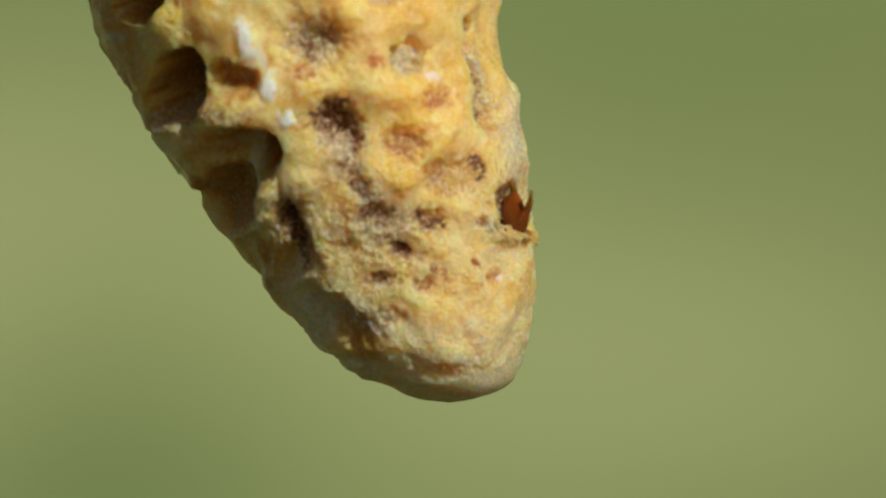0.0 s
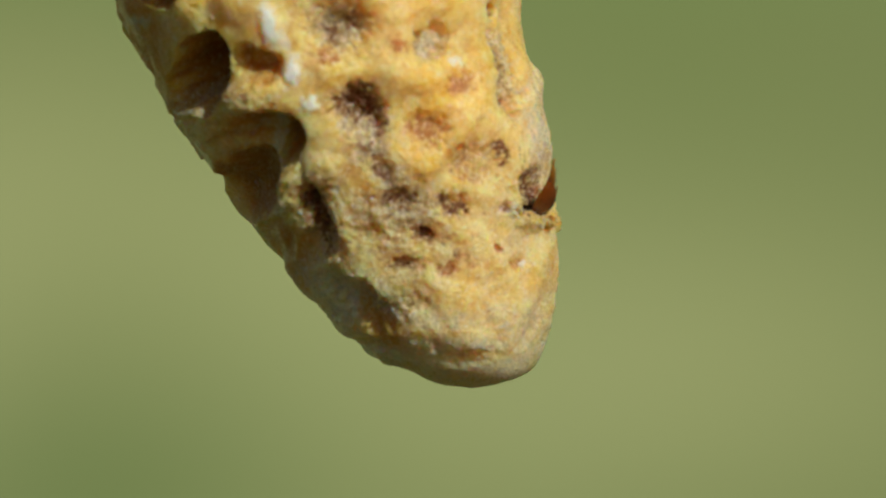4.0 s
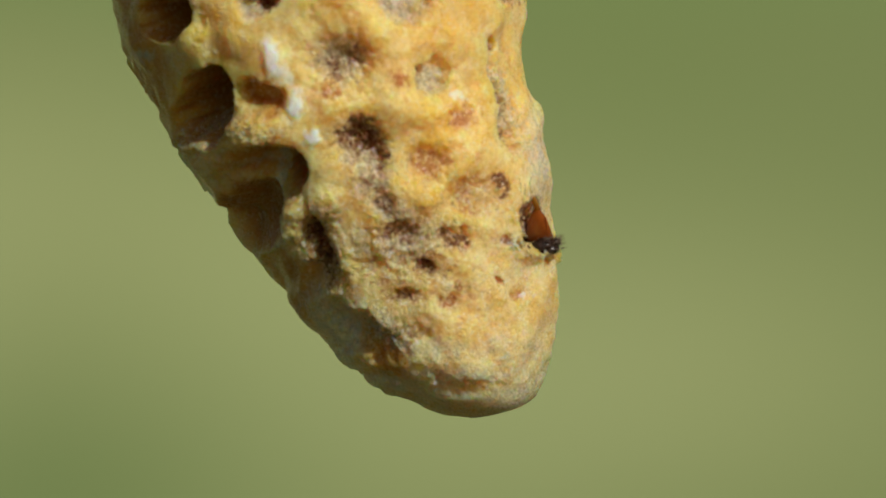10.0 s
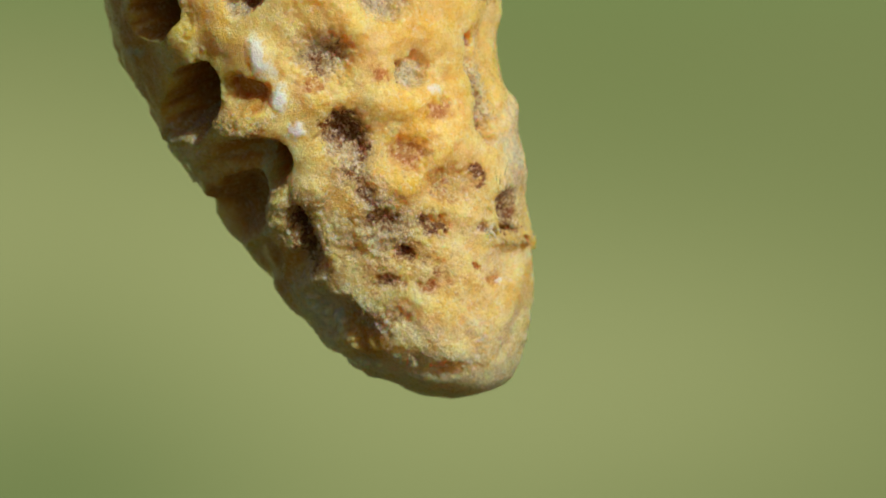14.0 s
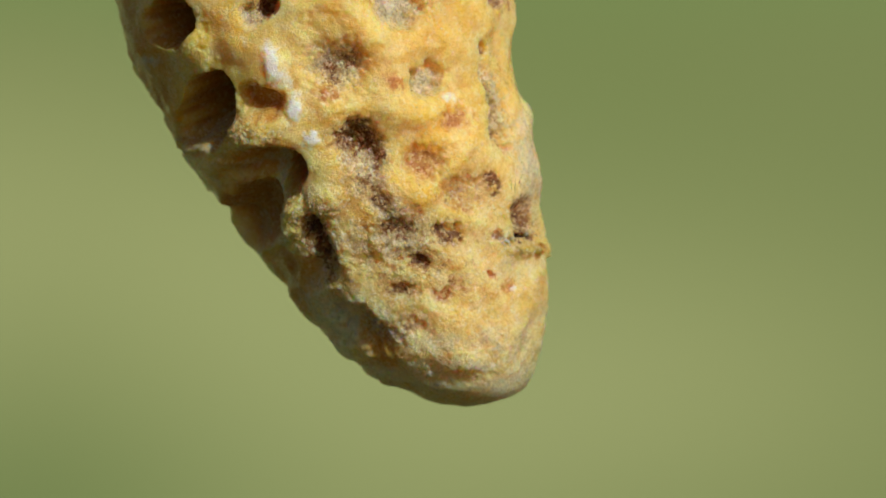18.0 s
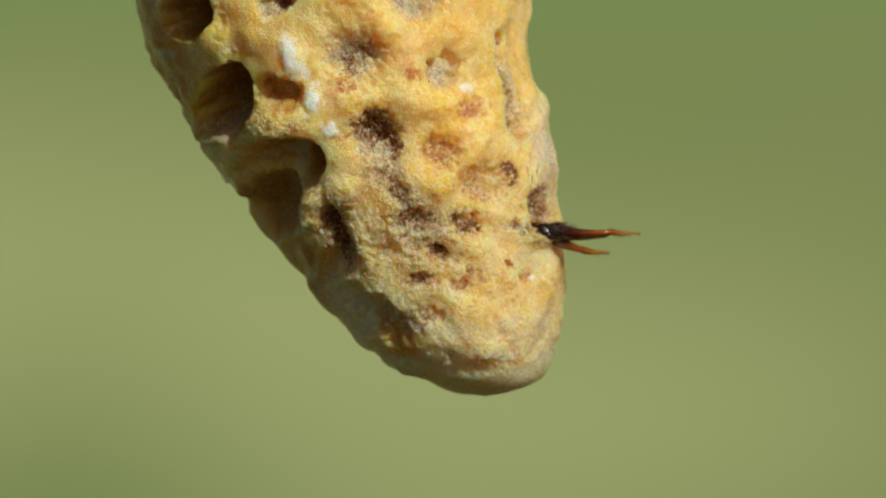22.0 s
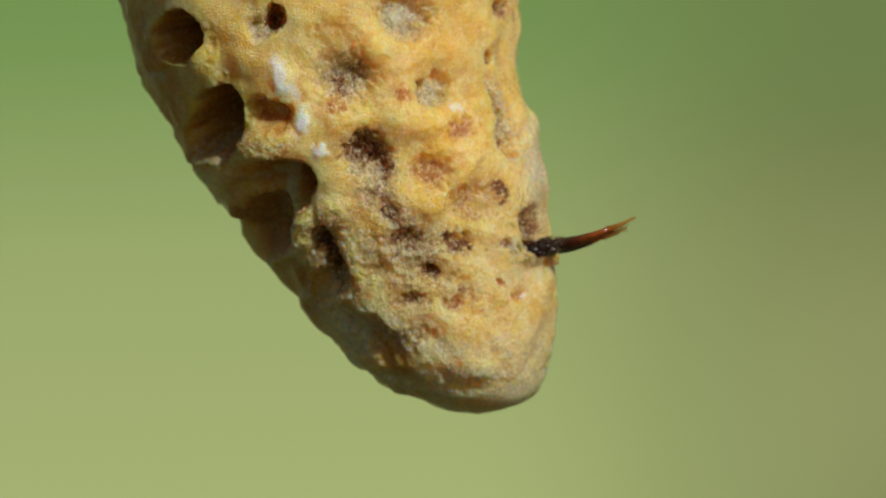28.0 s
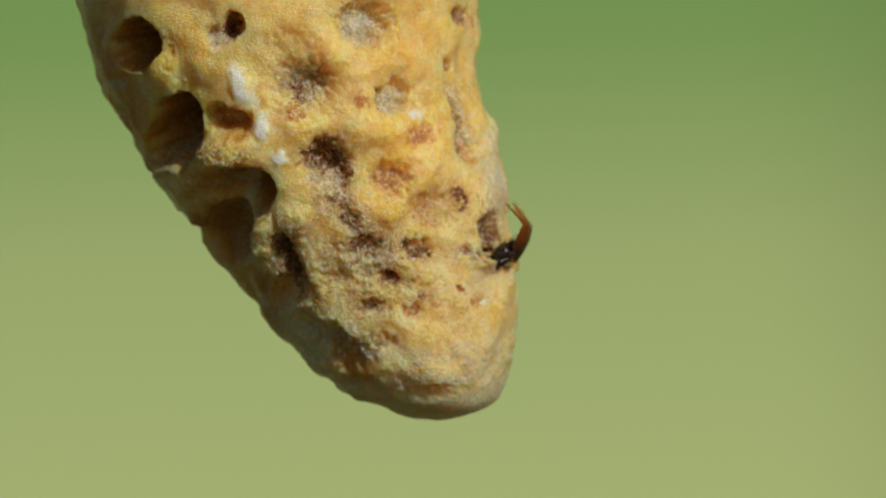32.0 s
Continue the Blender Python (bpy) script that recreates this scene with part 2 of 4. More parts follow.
def smooth_noise(p, scale, seed):
    """Value noise from 0 to 1 at the rows of p, features about 1 / scale across."""
    g = lattice(seed)
    turn = np.array(Euler((seed * 1.7, seed * 2.3, seed * 0.9)).to_matrix())
    q = p @ turn.T * scale + 50
    i = np.floor(q).astype(int)
    f = q - i
    f = f * f * (3 - 2 * f)
    total = 0
    for dx in (0, 1):
        for dy in (0, 1):
            for dz in (0, 1):
                w = (f[..., 0] if dx else 1 - f[..., 0]) * (f[..., 1] if dy else 1 - f[..., 1]) * (f[..., 2] if dz else 1 - f[..., 2])
                total = total + w * g[(i[..., 0] + dx) % 32, (i[..., 1] + dy) % 32, (i[..., 2] + dz) % 32]
    return total


def grid_mesh(name, points, closed):
    """A sheet of quads from points[row, column, 3]; closed: the columns run round."""
    rows, cols = points.shape[:2]
    r, c = np.meshgrid(np.arange(rows - 1), np.arange(cols if closed else cols - 1), indexing="ij")
    c2 = (c + 1) % cols
    quads = np.stack([r * cols + c, r * cols + c2, (r + 1) * cols + c2, (r + 1) * cols + c], -1).reshape(-1, 4)
    me = bpy.data.meshes.new(name)
    me.vertices.add(rows * cols)
    me.vertices.foreach_set("co", points.reshape(-1).astype(np.float32))
    me.loops.add(quads.size)
    me.loops.foreach_set("vertex_index", quads.reshape(-1).astype(np.int32))
    me.polygons.add(len(quads))
    me.polygons.foreach_set("loop_start", (np.arange(len(quads)) * 4).astype(np.int32))
    me.update(calc_edges=True)
    me.polygons.foreach_set("use_smooth", np.ones(len(quads), bool))
    me.validate()
    return me


def part(name, bm, mat, parent, label="", smooth=True):
    me = bpy.data.meshes.new(name)
    bm.to_mesh(me)
    bm.free()
    me.polygons.foreach_set("use_smooth", np.full(len(me.polygons), smooth))
    me.materials.append(mat)
    ob = new(name, me)
    ob.parent = parent
    return tagged(ob, label)


# ---- ground, distance ----
def ground():
    bm = bmesh.new()
    bmesh.ops.create_grid(bm, x_segments=40, y_segments=40, size=600)
    for v in bm.verts:
        v.co.z = 0.0 if v.co.length < 60 else 1.5 * noise.noise(v.co * 0.01)
    ob = part("ground", bm, grass_material(), None)
    return tagged(ob, "short green grass, far below and out of focus", "ground", kind="structure")


# the distance's tones: grid place across and down, reach across and down, colour change
HILL = (0.178, 0.224, 0.0855)
TONES = [
    (40, 330, 420, 280, (0.076, 0.072, 0.039)),
    (1250, 640, 560, 300, (0.072, 0.068, 0.038)),
    (700, 560, 500, 300, (0.056, 0.056, 0.031)),
    (60, 860, 400, 200, (-0.036, -0.028, -0.016)),
    (500, 400, 280, 260, (0.040, 0.038, 0.020)),
    (700, 900, 460, 280, (0.030, 0.030, 0.016)),
    (1080, 60, 300, 200, (-0.006, 0.000, -0.004)),
    (-330, 560, 300, 420, (0.080, 0.075, 0.044)),
]
HILL_TOP, HILL_MID, HILL_LOW = (0.190, 0.325, 0.102), (0.350, 0.438, 0.182), (0.405, 0.490, 0.205)
SLOPE = math.tan(radians(40))


def backdrop():
    """A far sunlit hillside, so far out of focus that only soft tones are left."""
    u, v = np.meshgrid(np.linspace(-9000, 10600, 300), np.linspace(4000, -5200, 220))
    col = np.empty(u.shape + (4,), np.float32)
    col[...] = (*HILL, 1.0)
    for cu, cv, ru, rv, change in TONES:
        w = np.exp(-((u - cu) / ru) ** 2 - ((v - cv) / rv) ** 2)
        for i in range(3):
            col[..., i] += w * change[i]
    above = np.clip((40 - v) / 200, 0, 1)[..., None]
    col[..., :3] = col[..., :3] * (1 - above) + np.array((0.165, 0.240, 0.085)) * above
    side = np.clip((-150 - u) / 800, 0, 1)
    side = side * side * (3 - 2 * side)
    for i in range(3):
        tone = np.interp(v.ravel(), (-500, -240, 150, 580, 1000), (HILL_TOP[i], HILL_TOP[i], HILL_MID[i], HILL_LOW[i], HILL_LOW[i])).reshape(v.shape)
        col[..., i] = col[..., i] * (1 - side) + tone * side
    q = (441 - v) * PX / 200
    z = 5.2 * q / (1 - SLOPE * q)
    y = 5.0 + SLOPE * z
    p = np.stack([(u - 784) * PX / 200 * (y + 0.2), y, z], -1)
    me = grid_mesh("backdrop", p, False)
    at = me.attributes.new("meadow", "FLOAT_COLOR", "POINT")
    at.data.foreach_set("color", np.clip(col, 0.01, 1).reshape(-1))
    me.materials.append(meadow_material())
    ob = new("backdrop", me)
    return tagged(ob, "sunlit green hillside far out of focus", "hillside", kind="structure")


# ---- queen cell ----
# place down the drawing, middle and half width of the cell there, half depth
PROFILE = [
    (-880, 470, 450, 450), (-800, 475, 405, 405), (-600, 490, 380, 380), (-300, 510, 370, 366), (-100, 528, 362, 358), (0, 538, 354, 345),
    (100, 553, 340, 330), (200, 592, 324, 310), (300, 632, 305, 286), (400, 677, 275, 250), (500, 719, 238, 216), (600, 753, 191, 184),
    (650, 780, 152, 156), (694, 805, 97, 112), (713, 810, 54, 64), (721, 810, 3, 3),
]
AXIS_Y = 3.0
# holes of the shaded flank: middle, half width, half height, turn in degrees, depth in mm, softness of the rim
HOLES = [
    (291, 32, 44, 44, 0, 2.0, 0.36), (352, 188, 45, 62, 8, 1.9, 0.38), (446, 172, 36, 25, 24, 0.62, 0.75), (499, 308, 25, 41, 16, 2.3, 0.32),
    (450, 300, 52, 36, -4, 0.95, 1.2), (436, 378, 42, 54, 16, 1.05, 1.2), (456, 6, 20, 28, 24, 1.0, 0.4), (545, 428, 14, 44, -18, 0.65, 0.8),
    (552, 478, 30, 26, -10, 0.45, 1.1), (476, 470, 26, 40, -30, 0.35, 1.0), (246, 190, 22, 40, -24, 0.3, 1.2), (434, 22, 20, 20, 0, 0.35, 1.0),
]
# the groove down the sunny flank, and the slit that the bee has chewed
GROOVE = [
    (838, 86, 7, 15, 0, 0.40, 0.8), (846, 128, 8, 34, -10, 0.26, 1.1), (856, 176, 9, 40, -12, 0.40, 0.9), (868, 232, 10, 34, -20, 0.50, 0.8),
    (880, 258, 9, 10, -30, 0.32, 0.9), (862, 0, 14, 18, 0, 0.3, 0.8), (917, 390, 18, 32, -4, 0.50, 1.3), (918, 420, 15, 5, -8, 0.85, 0.5),
    (895, 430, 8, 4, 30, 0.3, 0.8), (872, 412, 6, 12, -20, 0.16, 1.0), (880, 388, 6, 10, 0, 0.10, 1.0),
]
DENTS = [
    (620, 252, 36, 32, 18, 0.60, 1.1), (636, 280, 22, 20, 0, 0.40, 1.1), (747, 138, 28, 30, 0, 0.40, 0.55), (700, 6, 44, 38, 30, 0.50, 0.7),
    (738, 286, 27, 28, 10, 0.28, 1.2), (580, 118, 48, 46, 20, 0.38, 1.3), (820, 338, 46, 26, 0, 0.17, 0.9), (785, 410, 33, 17, 0, 0.22, 0.7),
    (678, 408, 34, 24, 10, 0.20, 0.8), (660, 352, 18, 34, -24, 0.14, 1.0), (628, 318, 26, 22, 0, 0.12, 1.0), (800, 210, 26, 18, 0, 0.12, 1.0),
    (560, 166, 22, 16, 0, 0.10, 1.0),
]
LOW_DENTS = [
    (728, 464, 20, 14, 24, 0.24, 0.7), (684, 446, 22, 14, 0, 0.15, 0.9), (696, 514, 26, 12, 0, 0.12, 0.9), (768, 516, 16, 12, 0, 0.13, 0.8), (716, 576, 20, 14, 0, 0.16, 0.8),
    (690, 586, 20, 14, 0, 0.12, 0.9), (620, 572, 60, 26, 40, 0.42, 0.9), (855, 486, 8, 7, 0, 0.10, 0.9), (772, 664, 60, 10, 4, 0.12, 1.2), (690, 652, 40, 12, 24, 0.10, 1.2),
    (640, 460, 24, 14, 0, 0.10, 1.1), (560, 40, 46, 24, 0, 0.13, 1.2), (885, 510, 8, 8, 0, 0.08, 1.0),
]
LUMPS = [
    (345, 250, 38, 18, 14, 0.24, 0.9), (440, 218, 42, 24, 0, 0.45, 0.9), (508, 380, 24, 28, 6, 0.32, 0.9), (900, 205, 17, 46, -12, 0.20, 1.2),
    (473, 112, 18, 34, -20, 0.16, 1.0), (503, 186, 13, 20, 0, 0.14, 1.0), (539, 243, 11, 13, 0, 0.10, 1.1), (700, 190, 62, 30, 0, 0.22, 1.2),
    (738, 338, 32, 24, 0, 0.17, 1.1), (640, 200, 40, 22, 0, 0.10, 1.2), (556, 356, 30, 26, 0, 0.26, 0.9), (590, 440, 14, 44, -20, 0.14, 1.0),
]
LOW_LUMPS = [
    (932, 440, 30, 8, -6, 0.24, 0.9), (953, 430, 9, 9, 0, 0.22, 1.0), (905, 446, 18, 6, 10, 0.14, 1.0), (944, 530, 26, 76, 6, 0.10, 1.3), (812, 630, 70, 18, 0, 0.10, 1.3),
    (592, 620, 28, 18, 35, 0.14, 1.2), (650, 664, 30, 14, 24, 0.14, 1.2), (620, 60, 56, 36, 0, 0.16, 1.2), (790, 285, 24, 40, 0, 0.08, 1.2),
    (372, 283, 40, 14, 12, 0.20, 0.9), (336, 75, 22, 60, -14, 0.22, 1.3), 
]
# where the crust is crumbly
CRUMBLY = [
    (440, 226, 46, 34, 0, 1.0, 0.9), (504, 396, 34, 52, 0, 1.0, 0.9), (585, 455, 34, 70, -20, 0.9, 0.9), (550, 372, 40, 34, 0, 0.9, 0.9), (345, 246, 40, 24, 0, 0.9, 0.9),
    (665, 560, 50, 40, 40, 0.7, 1.0), (690, 430, 70, 60, 0, 0.6, 1.0), (912, 432, 34, 16, 0, 0.6, 0.8), (825, 340, 48, 28, 0, 0.6, 1.0),
]


def spots(u, v, rows):
    """Adds up soft-rimmed oval spots over the drawing: 1 in the middle, 0 outside, times the depth."""
    total = np.zeros_like(u)
    for cu, cv, ru, rv, turn, depth, soft in rows:
        c, s = math.cos(radians(turn)), math.sin(radians(turn))
        du, dv = u - cu, v - cv
        a, b = (du * c + dv * s) / ru, (-du * s + dv * c) / rv
        r = np.sqrt(a * a + b * b)
        w = np.clip((1 + soft * 0.5 - r) / max(soft, 0.05), 0, 1)
        total = np.maximum(total, w * w * (3 - 2 * w) * depth) if depth > 0 else total
    return total


def tints(u, v, rows):
    """Oval tints, stains and painted shade, that fade out gradually: the stronger one counts."""
    total = np.zeros_like(u)
    for cu, cv, ru, rv, turn, strength, soft in rows:
        c, s = math.cos(radians(turn)), math.sin(radians(turn))
        du, dv = u - cu, v - cv
        a, b = (du * c + dv * s) / ru, (-du * s + dv * c) / rv
        total = np.maximum(total, 1.15 * strength * np.exp(-0.55 / soft * (a * a + b * b)))
    return total


def hermite(table, s):
    """Smooth values between evenly numbered rows."""
    t = np.array(table, float)
    m = np.gradient(t, axis=0)
    i = np.clip(s.astype(int), 0, len(t) - 2)
    f = (s - i)[:, None]
    return ((2 * f ** 3 - 3 * f ** 2 + 1) * t[i] + (f ** 3 - 2 * f ** 2 + f) * m[i]
            + (-2 * f ** 3 + 3 * f ** 2) * t[i + 1] + (f ** 3 - f ** 2) * m[i + 1])


# tints, stains and painted shade: middle, half width, half height, turn, strength, softness
# brown patches; the crevice row (548, 436) also paints in its shade
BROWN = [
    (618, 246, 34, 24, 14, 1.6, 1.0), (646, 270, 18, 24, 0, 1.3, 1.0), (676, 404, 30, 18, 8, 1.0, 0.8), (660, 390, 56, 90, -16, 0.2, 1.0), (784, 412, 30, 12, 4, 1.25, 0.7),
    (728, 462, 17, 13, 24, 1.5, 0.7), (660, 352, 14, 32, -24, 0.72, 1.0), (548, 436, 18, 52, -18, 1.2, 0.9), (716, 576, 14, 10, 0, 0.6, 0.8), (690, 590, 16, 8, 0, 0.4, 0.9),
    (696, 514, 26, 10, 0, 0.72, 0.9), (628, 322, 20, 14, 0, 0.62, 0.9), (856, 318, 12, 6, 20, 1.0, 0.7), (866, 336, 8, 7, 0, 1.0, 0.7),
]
# more brown specks, with the slit's darkness (918, 420) painted in
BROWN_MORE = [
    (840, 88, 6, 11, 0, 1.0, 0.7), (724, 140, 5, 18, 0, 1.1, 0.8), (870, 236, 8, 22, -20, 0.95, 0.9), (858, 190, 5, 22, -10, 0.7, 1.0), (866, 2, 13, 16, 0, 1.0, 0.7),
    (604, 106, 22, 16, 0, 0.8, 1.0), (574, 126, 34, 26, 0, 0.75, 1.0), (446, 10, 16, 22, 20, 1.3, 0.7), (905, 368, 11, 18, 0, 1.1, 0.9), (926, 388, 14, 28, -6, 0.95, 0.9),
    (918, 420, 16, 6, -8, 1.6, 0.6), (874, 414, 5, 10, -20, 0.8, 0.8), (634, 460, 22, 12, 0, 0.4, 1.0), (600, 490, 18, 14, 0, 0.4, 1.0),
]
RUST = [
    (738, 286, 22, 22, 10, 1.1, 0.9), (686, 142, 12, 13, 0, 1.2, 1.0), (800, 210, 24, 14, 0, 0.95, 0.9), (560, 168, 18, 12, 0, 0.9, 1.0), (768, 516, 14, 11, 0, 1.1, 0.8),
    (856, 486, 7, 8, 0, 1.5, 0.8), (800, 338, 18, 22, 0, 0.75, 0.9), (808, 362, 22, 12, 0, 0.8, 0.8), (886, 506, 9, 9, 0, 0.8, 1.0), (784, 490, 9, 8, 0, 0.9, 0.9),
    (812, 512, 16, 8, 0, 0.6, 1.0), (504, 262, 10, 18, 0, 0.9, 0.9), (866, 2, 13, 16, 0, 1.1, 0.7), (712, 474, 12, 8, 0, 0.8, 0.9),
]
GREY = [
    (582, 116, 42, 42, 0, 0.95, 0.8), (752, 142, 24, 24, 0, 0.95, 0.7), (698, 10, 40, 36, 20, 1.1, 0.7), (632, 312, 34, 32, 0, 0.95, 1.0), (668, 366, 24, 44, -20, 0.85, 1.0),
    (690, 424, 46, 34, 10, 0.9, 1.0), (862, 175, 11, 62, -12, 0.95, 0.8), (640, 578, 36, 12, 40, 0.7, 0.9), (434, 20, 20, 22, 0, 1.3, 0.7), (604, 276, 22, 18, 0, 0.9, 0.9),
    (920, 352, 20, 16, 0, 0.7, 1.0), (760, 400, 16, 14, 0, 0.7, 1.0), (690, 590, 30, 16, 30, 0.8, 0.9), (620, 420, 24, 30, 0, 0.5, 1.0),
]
# dull bloom round the tip; on the shaded underside, skylight sheen painted in
BLOOM_AND_SHEEN = [
    (575, 560, 26, 66, -36, 0.85, 0.9), (462, 330, 14, 60, -10, 0.8, 0.9), (806, 640, 84, 14, -2, 0.75, 0.9), (862, 616, 12, 8, 0, 0.9, 0.9), (880, 676, 56, 22, -30, 0.8, 1.1), (800, 684, 90, 24, 0, 0.55, 1.2),
    (914, 280, 22, 80, -8, 0.85, 1.0), (896, 470, 40, 60, 0, 0.4, 1.1), (540, 520, 30, 24, 30, 0.6, 1.0), (250, 104, 14, 10, 0, 0.9, 0.9), (340, 250, 34, 16, 10, 0.5, 1.0),
    (664, 652, 30, 14, 20, 0.6, 1.1), (430, 300, 44, 8, 14, 0.5, 1.1), (556, 366, 30, 26, 0, 0.5, 1.0),
    (770, 600, 60, 20, -4, 0.55, 1.2), (850, 590, 34, 16, 10, 0.6, 1.1), (905, 625, 22, 50, 20, 0.6, 1.1), (660, 560, 34, 20, 40, 0.5, 1.0),
]
WHITE = [(468, 108, 13, 32, -14, 1.0, 1.0), (486, 130, 10, 26, -24, 0.7, 1.0), (503, 188, 12, 20, 0, 1.0, 1.0), (539, 243, 10, 13, 0, 1.0, 1.0), (424, 158, 10, 5, 30, 0.6, 0.9),
         (790, 172, 12, 8, 40, 0.6, 1.0), (895, 508, 5, 5, 0, 0.8, 0.9), (884, 420, 12, 12, 0, 0.45, 0.9), (700, 4, 14, 16, 20, 0.6, 1.0)]
# orange wax, with shade painted in for the holes and the left flank
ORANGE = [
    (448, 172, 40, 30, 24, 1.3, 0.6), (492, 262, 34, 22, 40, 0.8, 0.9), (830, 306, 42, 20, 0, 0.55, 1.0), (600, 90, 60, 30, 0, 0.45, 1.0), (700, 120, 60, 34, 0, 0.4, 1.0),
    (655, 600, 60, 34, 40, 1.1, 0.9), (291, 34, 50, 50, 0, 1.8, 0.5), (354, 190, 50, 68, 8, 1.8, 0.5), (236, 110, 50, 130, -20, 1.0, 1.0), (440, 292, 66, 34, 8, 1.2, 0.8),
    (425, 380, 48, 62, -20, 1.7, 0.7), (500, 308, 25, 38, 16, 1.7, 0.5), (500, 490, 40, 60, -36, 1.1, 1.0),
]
AMBER_SPOTS = [(738, 338, 26, 20, 0, 1.0, 1.0), (920, 440, 40, 10, -6, 1.0, 0.8), (952, 430, 12, 14, 0, 1.0, 0.9), (905, 398, 14, 20, 0, 0.9, 0.9), (740, 700, 90, 16, 8, 0.8, 1.0),
               (620, 360, 30, 18, 0, 0.6, 1.0), (770, 40, 60, 40, 0, 0.5, 1.1), (560, 20, 30, 40, 0, 0.5, 1.1), (855, 620, 40, 50, 0, 0.2, 1.1), (905, 500, 36, 60, 0, 0.4, 1.1)]


def grit(cell, p, n, area, values):
    """The crystalline grains of the crust, too many to pick apart."""
    rng = np.random.RandomState(8)
    chance = rng.rand(len(p)) ** (1 / np.maximum(values["crumb"] ** 1.5 * area / area.mean(), 1e-3))
    pick = np.argsort(-chance)[:11000]
    count = len(pick)
    way = n[pick] + 0.35 * rng.randn(count, 3)
    way /= np.linalg.norm(way, axis=1, keepdims=True)
    side = np.cross(way, rng.randn(count, 3))
    side /= np.linalg.norm(side, axis=1, keepdims=True)
    third = np.cross(way, side)
    size = (0.012 + 0.030 * rng.rand(count, 1) ** 2.0)
    at = p[pick] - n[pick] * size * 0.4
    corners = [at + d * size * rng.uniform(0.6, 1.5, (count, 1)) for d in (way, -way, side, -side, third, -third)]
    verts = np.stack(corners, 1).reshape(-1, 3) * MM
    tris = np.array([(0, 2, 4), (2, 1, 4), (1, 3, 4), (3, 0, 4), (2, 0, 5), (1, 2, 5), (3, 1, 5), (0, 3, 5)])
    faces = (np.arange(count)[:, None, None] * 6 + tris[None]).reshape(-1, 3)
    me = bpy.data.meshes.new("wax_grit")
    me.from_pydata(verts.tolist(), [], faces.tolist())
    for name, a in values.items():
        spread = np.clip(a[pick] * rng.uniform(0.55, 1.15, count), 0, 2)
        me.attributes.new(name, "FLOAT", "POINT").data.foreach_set("value", np.repeat(spread, 6).astype(np.float32))
    me.materials.append(GRIT)
    ob = new("wax_grit", me)
    ob.parent = cell
    return tagged(ob, "fine crystalline grains of pale wax", kind="stuff")


def queen_cell():
    root = new("queen_cell")
    root.location = HOME
    tagged(root, "hanging yellow-brown beeswax queen cell with a dimpled, pitted crust", "queen cell")
    last = len(PROFILE) - 1
    s = np.concatenate([np.linspace(0, 3.8, 60, endpoint=False), np.linspace(3.8, 12, 450, endpoint=False), np.linspace(12, last, 110)])
    prof = hermite(PROFILE, s)
    # finer steps on the side that faces the light and the camera
    q = np.linspace(0, 1, 1000, endpoint=False)
    theta = 2 * math.pi * q + 0.62 * np.sin(2 * math.pi * q)       # 0: away, pi: towards the camera
    th = theta[None, :]
    cx, hw, zz = gx(prof[:, 1])[:, None], np.maximum(prof[:, 2], 1)[:, None] * PX, gz(prof[:, 0])[:, None]
    hd = np.maximum(prof[:, 3], 1)[:, None] * PX
    p = np.stack([cx + hw * np.sin(th), AXIS_Y + hd * np.cos(th), zz + 0 * th], -1)
    ds, dt = np.gradient(p, axis=0), (np.roll(p, -1, 1) - np.roll(p, 1, 1))
    n = np.cross(ds, dt)
    n /= np.maximum(np.linalg.norm(n, axis=-1, keepdims=True), 1e-9)
    out = (p - np.stack([cx + 0 * th, AXIS_Y + 0 * th + 0 * cx, zz + 0 * th], -1))
    n *= np.sign((n * out).sum(-1, keepdims=True) + 1e-9)
    n[-6:] = n[-6:] * 0.3 + np.array([0, 0, -0.7])
    n /= np.linalg.norm(n, axis=-1, keepdims=True)
    # the place in the drawing at which each point stands, seen from the front
    near = 200.0 / (200.0 + p[..., 1])
    u, v = 784 + p[..., 0] * near / PX, 441 - p[..., 2] * near / PX
    front = np.clip((AXIS_Y - p[..., 1]) / 0.6 + 0.6, 0, 1)
    warp = np.stack([smooth_noise(p + 40, 1.7, 11), smooth_noise(p + 40, 1.7, 12)], -1) - 0.5
    fray = np.stack([smooth_noise(p + 40, 7.0, 13), smooth_noise(p + 40, 7.0, 14)], -1) - 0.5
    uw, vw = u + warp[..., 0] * 14 + fray[..., 0] * 15, v + warp[..., 1] * 14 + fray[..., 1] * 15
    lift = (smooth_noise(p, 0.5, 1) - 0.5) * 0.2 + (smooth_noise(p, 1.1, 2) - 0.5) * 0.32
    lift += (smooth_noise(p, 2.6, 3) - 0.5) * 0.10
    lower = np.clip((v - 240) / 160, 0, 1) * np.clip((u - 560 + (400 - v) * 0.3) / 60, 0, 1) * np.clip((700 - v) / 60, 0, 1)
    brown_grey = np.maximum(tints(uw, vw, BROWN), tints(uw, vw, GREY))
    loose = 0.32 + 1.8 * spots(uw, vw, CRUMBLY) + 0.35 * lower + 0.7 * np.clip(brown_grey, 0, 1)
    lift += loose * ((smooth_noise(p, 6.5, 4) - 0.5) * 0.040 + (smooth_noise(p, 13.0, 5) - 0.5) * 0.034)
    lift += (0.35 + 0.5 * lower) * (smooth_noise(p, 3.8, 6) - 0.5) * 0.09
    # dimples of the sides that face away
    back = (1 - front) * np.clip((smooth_noise(p + 9, 0.75, 8) - 0.55) * 6, 0, 1)
    lift -= back * 0.7
